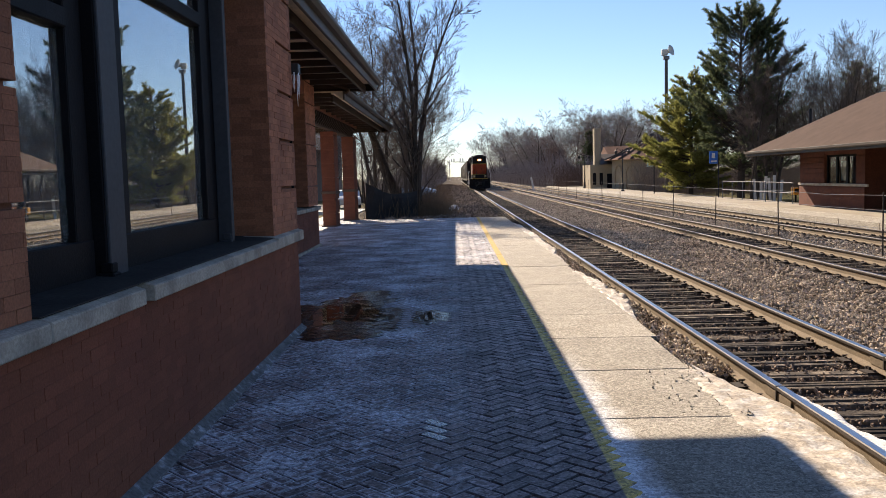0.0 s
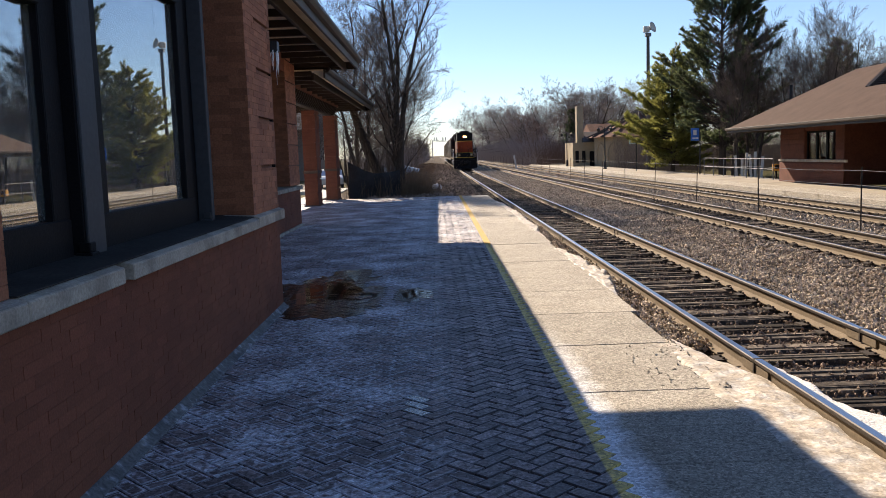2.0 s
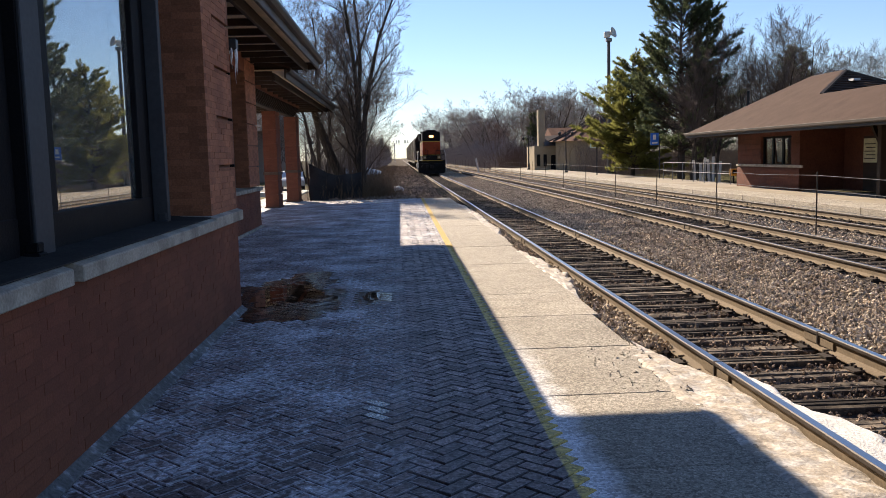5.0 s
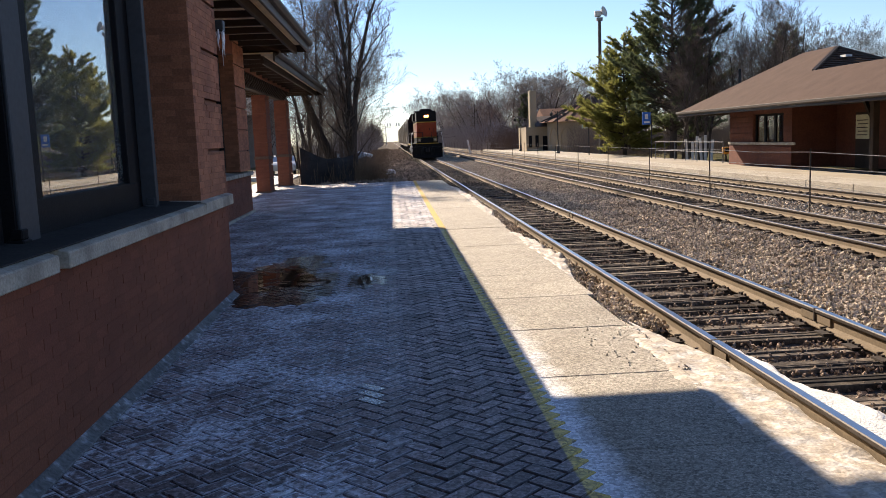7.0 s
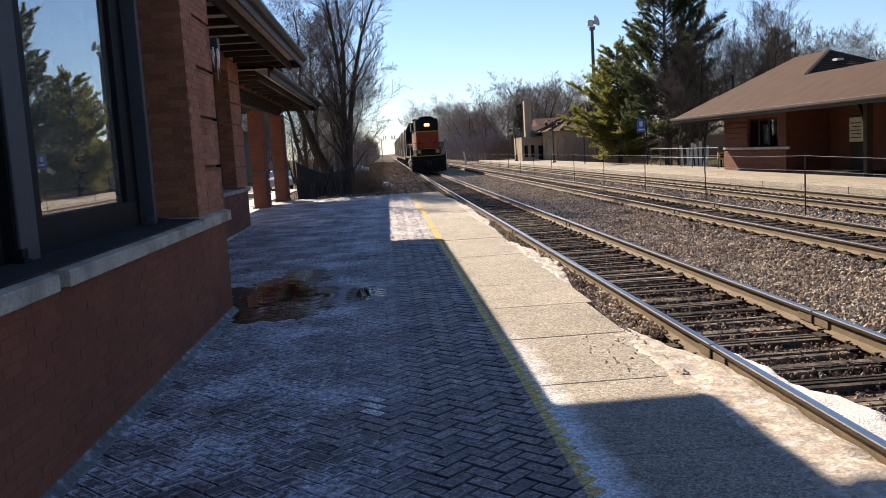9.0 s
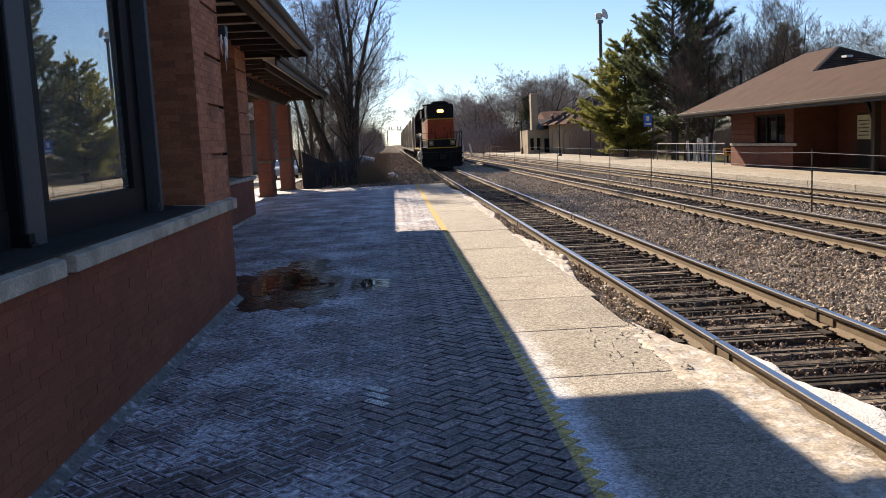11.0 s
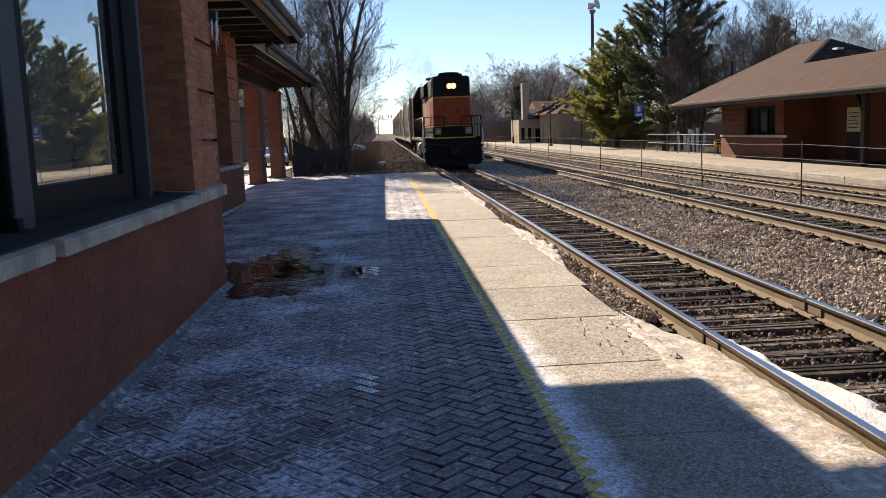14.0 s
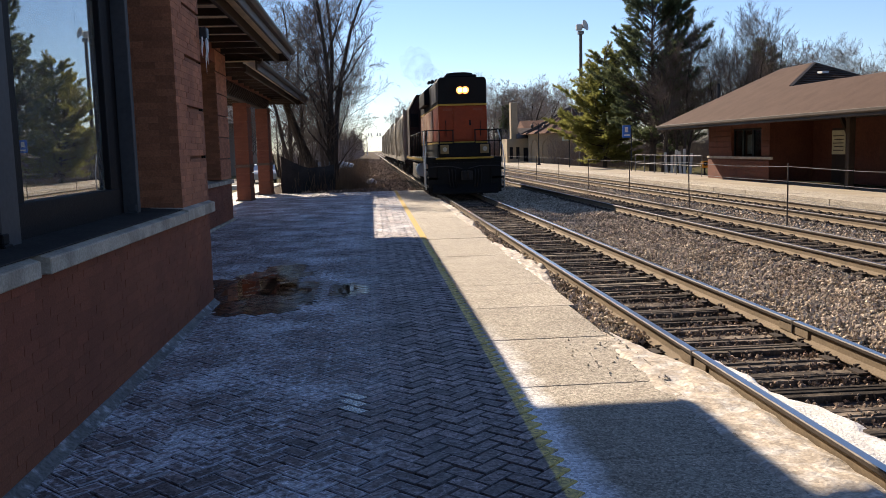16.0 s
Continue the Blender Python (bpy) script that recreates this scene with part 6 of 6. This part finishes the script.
def pine(label, seed, height, base_r, low, reach, mats, m, rise=0.2, blade=0.22, bare=0.3, round_top=0.45, tufts=3.0, thin=0.0, step=0.27):
    """Whorls of limbs with side shoots that end in tufts of needles; limbs inside and below stay bare. Open, uneven outline."""
    r = random.Random(seed)
    wood, needles = Geo(), Geo()
    wood.tube([(0, 0, -0.3), (0.05, 0, height * 0.4), (-0.05, 0.05, height * 0.75), (0, 0, height)], [base_r, base_r * 0.7, base_r * 0.35, 0.02], 8)

    def tuft(p, d, s):
        for _ in range(11):
            q = (d * 0.7 + Vector((r.gauss(0, 0.6), r.gauss(0, 0.6), r.gauss(0, 0.5) + 0.1))).normalized()
            w = q.orthogonal().normalized()
            w.rotate(Matrix.Rotation(r.uniform(0, 6.283), 3, q))
            w *= s * 0.085
            needles.add([p - w, p + w, p + q * s * r.uniform(0.5, 1.1)], [(0, 1, 2)])

    z = low
    while z < height - 0.15:
        u = (z - low) / (height - low)
        L = reach * (1 - u) ** round_top * (0.7 + 0.3 * min(1, u * 4)) + 0.3
        for k in range(r.randint(4, 6)):
            if r.random() < 0.12:
                continue
            a = r.uniform(0, 6.28319)
            l = L * r.uniform(0.55, 1.1) * (1 + 0.16 * math.sin(3 * a + 2.2 * z))
            dd = Vector((math.cos(a), math.sin(a), rise + r.uniform(-0.1, 0.15) + 0.55 * u)).normalized()
            pts = [Vector((0, 0, z))]
            for i in range(5):
                dd = (dd + Vector((r.gauss(0, 0.1), r.gauss(0, 0.1), 0.06 + r.gauss(0, 0.05)))).normalized()
                pts.append(pts[-1] + dd * l / 5)
            wood.tube(pts, [0.05 * (1 - u) + 0.018, 0.035, 0.026, 0.02, 0.014, 0.007], 4, 0, cap=False)
            n = max(5, int(8 * l))
            dead = r.random() < thin * (1 - u)
            for i in range(n):
                v = 0.12 + 0.88 * (i + r.random()) / n
                i0 = min(4, int(v * 5))
                q = pts[i0].lerp(pts[i0 + 1], v * 5 - i0)
                ax = (pts[i0 + 1] - pts[i0]).normalized()
                flat = Vector((-ax.y, ax.x, 0.0))
                sd = (ax * 0.8 + flat * r.choice((-1, 1)) * r.uniform(0.4, 1.0) + Vector((0, 0, r.uniform(-0.2, 0.45)))).normalized()
                sl = (0.3 + 0.2 * l) * (1.1 - 0.6 * v) * r.uniform(0.6, 1.2)
                end = q + sd * sl
                wood.tube([q, end], [0.011, 0.005], 3, 0, cap=False)
                if v < bare or dead:
                    for _ in range(2):
                        g0 = q.lerp(end, r.uniform(0.3, 1))
                        wood.tube([g0, g0 + (sd + Vector((r.gauss(0, 0.5), r.gauss(0, 0.5), r.gauss(0, 0.4)))).normalized() * sl * 0.6], [0.008, 0.004], 3, 0, cap=False)
                    continue
                cnt = max(2, int(tufts * sl / 0.4))
                for c in range(cnt):
                    f = 0.3 + 0.7 * (c + r.random()) / cnt
                    tuft(q + sd * sl * f, sd, blade * r.uniform(0.75, 1.2))
        z += step * r.uniform(0.75, 1.25)
    top = thing("pine_tree", label, "tree", "pines", at=m)
    a = new("trunk", raw_mesh("trunk", wood, BARK)); a.parent = top
    b = new("crown", raw_mesh("crown", needles, mats)); b.parent = top
    return top


pine("tall dark green pine with a full uneven crown", 5, 12.3, 0.28, 1.8, 4.5, NEEDLE, pose(20.2, 62, 0), 0.2, 0.26, 0.35, 0.32, 5.0, 0.5)
pine("yellow green pine with layered boughs", 6, 9.2, 0.2, 0.6, 4.4, NEEDLELIGHT, pose(18.9, 70, 0), 0.0, 0.26, 0.12, 0.55, 4.6, 0.0, 0.24)
pine("dark pine close beside the depot", 7, 8.0, 0.24, 1.2, 3.4, NEEDLE, pose(23.6, 68, 0), 0.15, 0.26, 0.3, 0.5, 3.5, 0.4)
pine("dark green pine among the bare trees behind the depot", 9, 10.4, 0.22, 2.0, 2.8, NEEDLE, pose(35.0, 76, 0), 0.15, 0.26, 0.3, 0.45, 3.5, 0.3)
pine("small dark spruce in the distant woods", 8, 9.0, 0.2, 0.6, 2.4, NEEDLE, pose(23.5, 150, 0), 0.0, 0.4, 0.2, 0.9, 1.6)
bare_tree("slender bare tree beside the tall pine", *grow(31, 9.6, 0.16, (12, 9, 8, 5), (0.06, 0.0), 0.18, 0.26, 0.7, 0.46, 3, 0.006, 0.26, 0.22), pose(21.6, 60, 0))
bare_tree("bare tree with fine twigs in front of the pine", *grow(34, 8.6, 0.14, (12, 9, 8, 5), (-0.02, 0.0), 0.2, 0.2, 0.8, 0.44, 2, 0.006, 0.26, 0.16), pose(19.9, 58.5, 0))
bare_tree("bare tree with fine twigs behind the depot", *grow(32, 9.4, 0.16, (12, 9, 8, 5), (0.08, 0.0), 0.2, 0.2, 0.75, 0.48, 3, 0.006, 0.26, 0.3), pose(25.0, 58, 0))

# dead weeds and brush on the verge
def brush(name, label, count, place, seed, mats, h=0.7, thick=1.0):
    r = random.Random(seed)
    g = Geo()
    for _ in range(count):
        x, y = place(r)
        for k in range(4):
            d = Vector((r.gauss(0, 0.35), r.gauss(0, 0.35), 1)).normalized()
            l = h * r.uniform(0.4, 1.2)
            p = Vector((x + r.gauss(0, 0.08), y + r.gauss(0, 0.08), -0.25))
            g.tube([p, p + d * l * 0.6, p + d * l + Vector((r.gauss(0, 0.06), r.gauss(0, 0.06), 0))], [0.007 * thick, 0.005 * thick, 0.003 * thick], 3, 0, cap=False)
    ob = new(name, raw_mesh(name, g, mats))
    return tagged(ob, label, "brush", kind="stuff")


DEAD = material("dead weed stalks", (0.189, 0.133, 0.084), 0.95, var=0.3, scale=0.5, fine=4, bump=0)
brush("dead_brush", "tangle of dead brown weeds round the tree trunks", 650, lambda r: (r.gauss(-2.2, 1.0), r.gauss(45.8, 0.8)), 3, DEAD, 1.2)
brush("sapling_thicket", "thicket of fine grey brown saplings round the trunks", 130, lambda r: (r.gauss(-2.6, 0.8), r.gauss(47.2, 0.9)), 13, TWIG, 3.4)
brush("verge_weeds", "dead brown weeds along the line", 3000, lambda r: (r.uniform(-3.6, -0.7) + 1.0 * r.random() ** 3, 47 * 4 ** r.random()), 4, DEAD, 0.7)
brush("hedge_brush", "dry russet brush beyond the far platform", 4000, lambda r: (r.uniform(15.0, 34), r.uniform(122, 150)), 5, material("russet brush", (0.13, 0.09, 0.07), 0.95, var=0.3, scale=0.5, fine=4, bump=0), 3.6)
brush("depot_thicket", "thicket of bare brown brush behind the depot", 3600, lambda r: (r.uniform(19.5, 60), r.uniform(72, 100)), 6, material("thicket twigs", (0.17, 0.135, 0.115), 0.95, var=0.3, scale=0.5, fine=4, bump=0), 4.5)
brush("wood_undergrowth", "russet undergrowth beneath the bare woods", 4200, lambda r: (14.5 + r.random() ** 1.5 * 30, r.uniform(128, 420)), 17, TWIGHAZE, 4.8, 5.0)
brush("far_thicket", "distant brown thicket along the line", 4000, lambda r: (-3.4 - r.random() * 11, r.uniform(110, 420)), 7, TWIGHAZE, 5.0)

# ---- brickwork and pavers, piece by piece ----
brick_wall(bay, facing_track(WALL_X), 3.0, BAY_END, 0.07, 1.185, 20, 290)


def herringbone():
    """Clay pavers laid herringbone at 45 degrees to the platform edge."""
    w, l = 0.1205, 0.241
    r = random.Random(99)
    meshes = []
    for k in range(5):
        q = random.Random(200 + k)
        top = [q.uniform(-0.003, 0.003) for _ in range(4)]
        a, b = l / 2 - 0.006, w / 2 - 0.006
        c = 0.006
        g = Geo()
        v = [(-a, -b, -0.03), (a, -b, -0.03), (a, b, -0.03), (-a, b, -0.03)]
        v += [(-a, -b, -c), (a, -b, -c), (a, b, -c), (-a, b, -c)]
        v += [(-a + c, -b + c, top[0]), (a - c, -b + c, top[1]), (a - c, b - c, top[2]), (-a + c, b - c, top[3])]
        # worn middle inside a salt rim of uneven width
        s = [q.uniform(0.004, 0.016) for _ in range(8)]
        v += [(-a + c + s[0], -b + c + s[1], top[0]), (a - c - s[2], -b + c + s[3], top[1]), (a - c - s[4], b - c - s[5], top[2]), (-a + c + s[6], b - c - s[7], top[3])]
        g.add(v, [(i, (i + 1) % 4, 4 + (i + 1) % 4, 4 + i) for i in range(4)] + [(12, 13, 14, 15)])
        g.add([], [])
        for i in range(4):
            for k0 in (4, 8):
                g.f.append((k0 + i, k0 + (i + 1) % 4, k0 + 4 + (i + 1) % 4, k0 + 4 + i))
                g.m.append(2 if k0 == 4 else 1)
        meshes.append((g, to_mesh("paver", g, [PAVER, PAVERRIM, PAVERSIDE])))
    ice_mesh = to_mesh("paver", meshes[0][0], [PAVERICE, PAVERICE, PAVERSIDE])
    c45 = math.cos(math.radians(45))
    near, wet, rest, soaked = [], [], Geo(), Geo()
    # basic cell: one paver along u, one along v, stepping w along the diagonal
    for i in range(-460, 460):
        for j in range(-130, 130):
            for turn in (0, 1):
                u0 = i * w + j * 2 * l
                v0 = i * w
                cu, cv = (u0 + l / 2, v0 + w / 2) if turn == 0 else (u0 + l + w / 2, v0 - w + l / 2 + 0.0)
                x = (cu - cv) * c45 - 0.114
                y = (cu + cv) * c45 + 0.055
                if not (-3.9 < y < PLATFORM_END - 0.1 and -9.0 < x < 1.0):
                    continue
                if x < -2.24 and y < 12.8 or x < -4.1 and y < 27:
                    continue
                near.append((y, x, turn))
    near.sort()
    count = 0
    for y, x, turn in near:
        z = r.uniform(-0.004, 0.003) + (0.005 if x > 0.88 else 0.0) - 0.004 * noise.noise((0.7 * x, 0.7 * y, 3.0))
        m = pose(x, y, z, r.uniform(-0.7, 0.7), r.uniform(-0.7, 0.7), 45 + 90 * turn + r.uniform(-1.0, 1.0))
        k = r.randrange(5)
        if (x + 0.24) ** 2 / 0.014 + (y - 8.1) ** 2 / 0.07 < 1:
            piece("paver", ice_mesh, paving, m)
        elif (x + 1.65) ** 2 / 1.1 + (y - 14.0) ** 2 / 5.5 + 0.7 * noise.noise((1.6 * x, 1.2 * y, 8.0)) < 0.75 or (x + 0.45) ** 2 / 0.06 + (y - 13.5) ** 2 / 0.3 < 1:
            wet.append((k, m))
        elif count < 290 and -1.9 < x and y > 4.4:
            piece("paver", meshes[k][1], paving, m)
            count += 1
        else:
            g = meshes[k][0]
            rest.add(g.v, g.f, 0, m)
            rest.m[-len(g.f):] = g.m
    for k, m in wet:
        soaked.add(meshes[k][0].v, meshes[k][0].f, 0, m)
    ob = new("wet_pavers", raw_mesh("wet_pavers", soaked, PAVERWET))
    ob.parent = paving
    tagged(ob, kind="stuff")
    ob = new("pavers", raw_mesh("pavers", rest, [PAVER, PAVERRIM, PAVERSIDE]))
    ob.parent = paving
    tagged(ob, kind="stuff")


herringbone()


# ---- what moves ----
TRAIN = ((0.0, 118.6), (0.5, 115.6), (1.0, 112.7), (1.5, 109.9), (2.0, 107.2), (2.5, 104.6), (3.0, 102.1), (3.5, 99.7), (4.0, 97.3), (4.5, 95.0), (5.0, 92.7), (5.5, 90.4),
         (6.0, 88.1), (6.5, 85.7), (7.0, 83.3), (7.5, 80.8), (8.0, 78.3), (8.5, 75.7), (9.0, 73.1), (9.5, 70.4), (10.0, 67.7), (10.5, 65.0), (11.0, 62.2), (11.5, 59.3),
         (12.0, 56.4), (12.5, 53.4), (13.0, 50.4), (13.5, 47.5), (14.0, 44.7), (14.5, 42.0), (15.0, 39.4), (15.5, 36.8), (16.0, 34.3))


def train_y(t):
    for (t0, a), (t1, b) in zip(TRAIN, TRAIN[1:]):
        if t <= t1:
            return a + (b - a) * (t - t0) / (t1 - t0)
    return TRAIN[-1][1]


def motions():
    things = [(LOCO, 0.0), (SMOKE, 0.0)] + [(CARS[k], 20.6 + 16.9 * k) for k in range(len(CARS))]
    for ob, back in things:
        walk(ob, [(t, pose(TRACK_MID, y + back - 0.9, RAIL_TOP)) for t, y in TRAIN])
        for part_ob in ob.children:
            if part_ob.name.startswith("wheelset"):
                at = part_ob.location.copy()
                rows = []
                for k in range(129):
                    t = 16.0 * k / 128
                    turn = (train_y(0) - train_y(t)) / 0.5
                    rows.append((t, Matrix.Translation(at) @ Matrix.Rotation(turn, 4, "X")))
                walk(part_ob, rows)


for k in range(1, 6):
    CARS.append(copy_thing(CARS[0], pose(TRACK_MID, 140 + 16.9 * k, RAIL_TOP)))
motions()
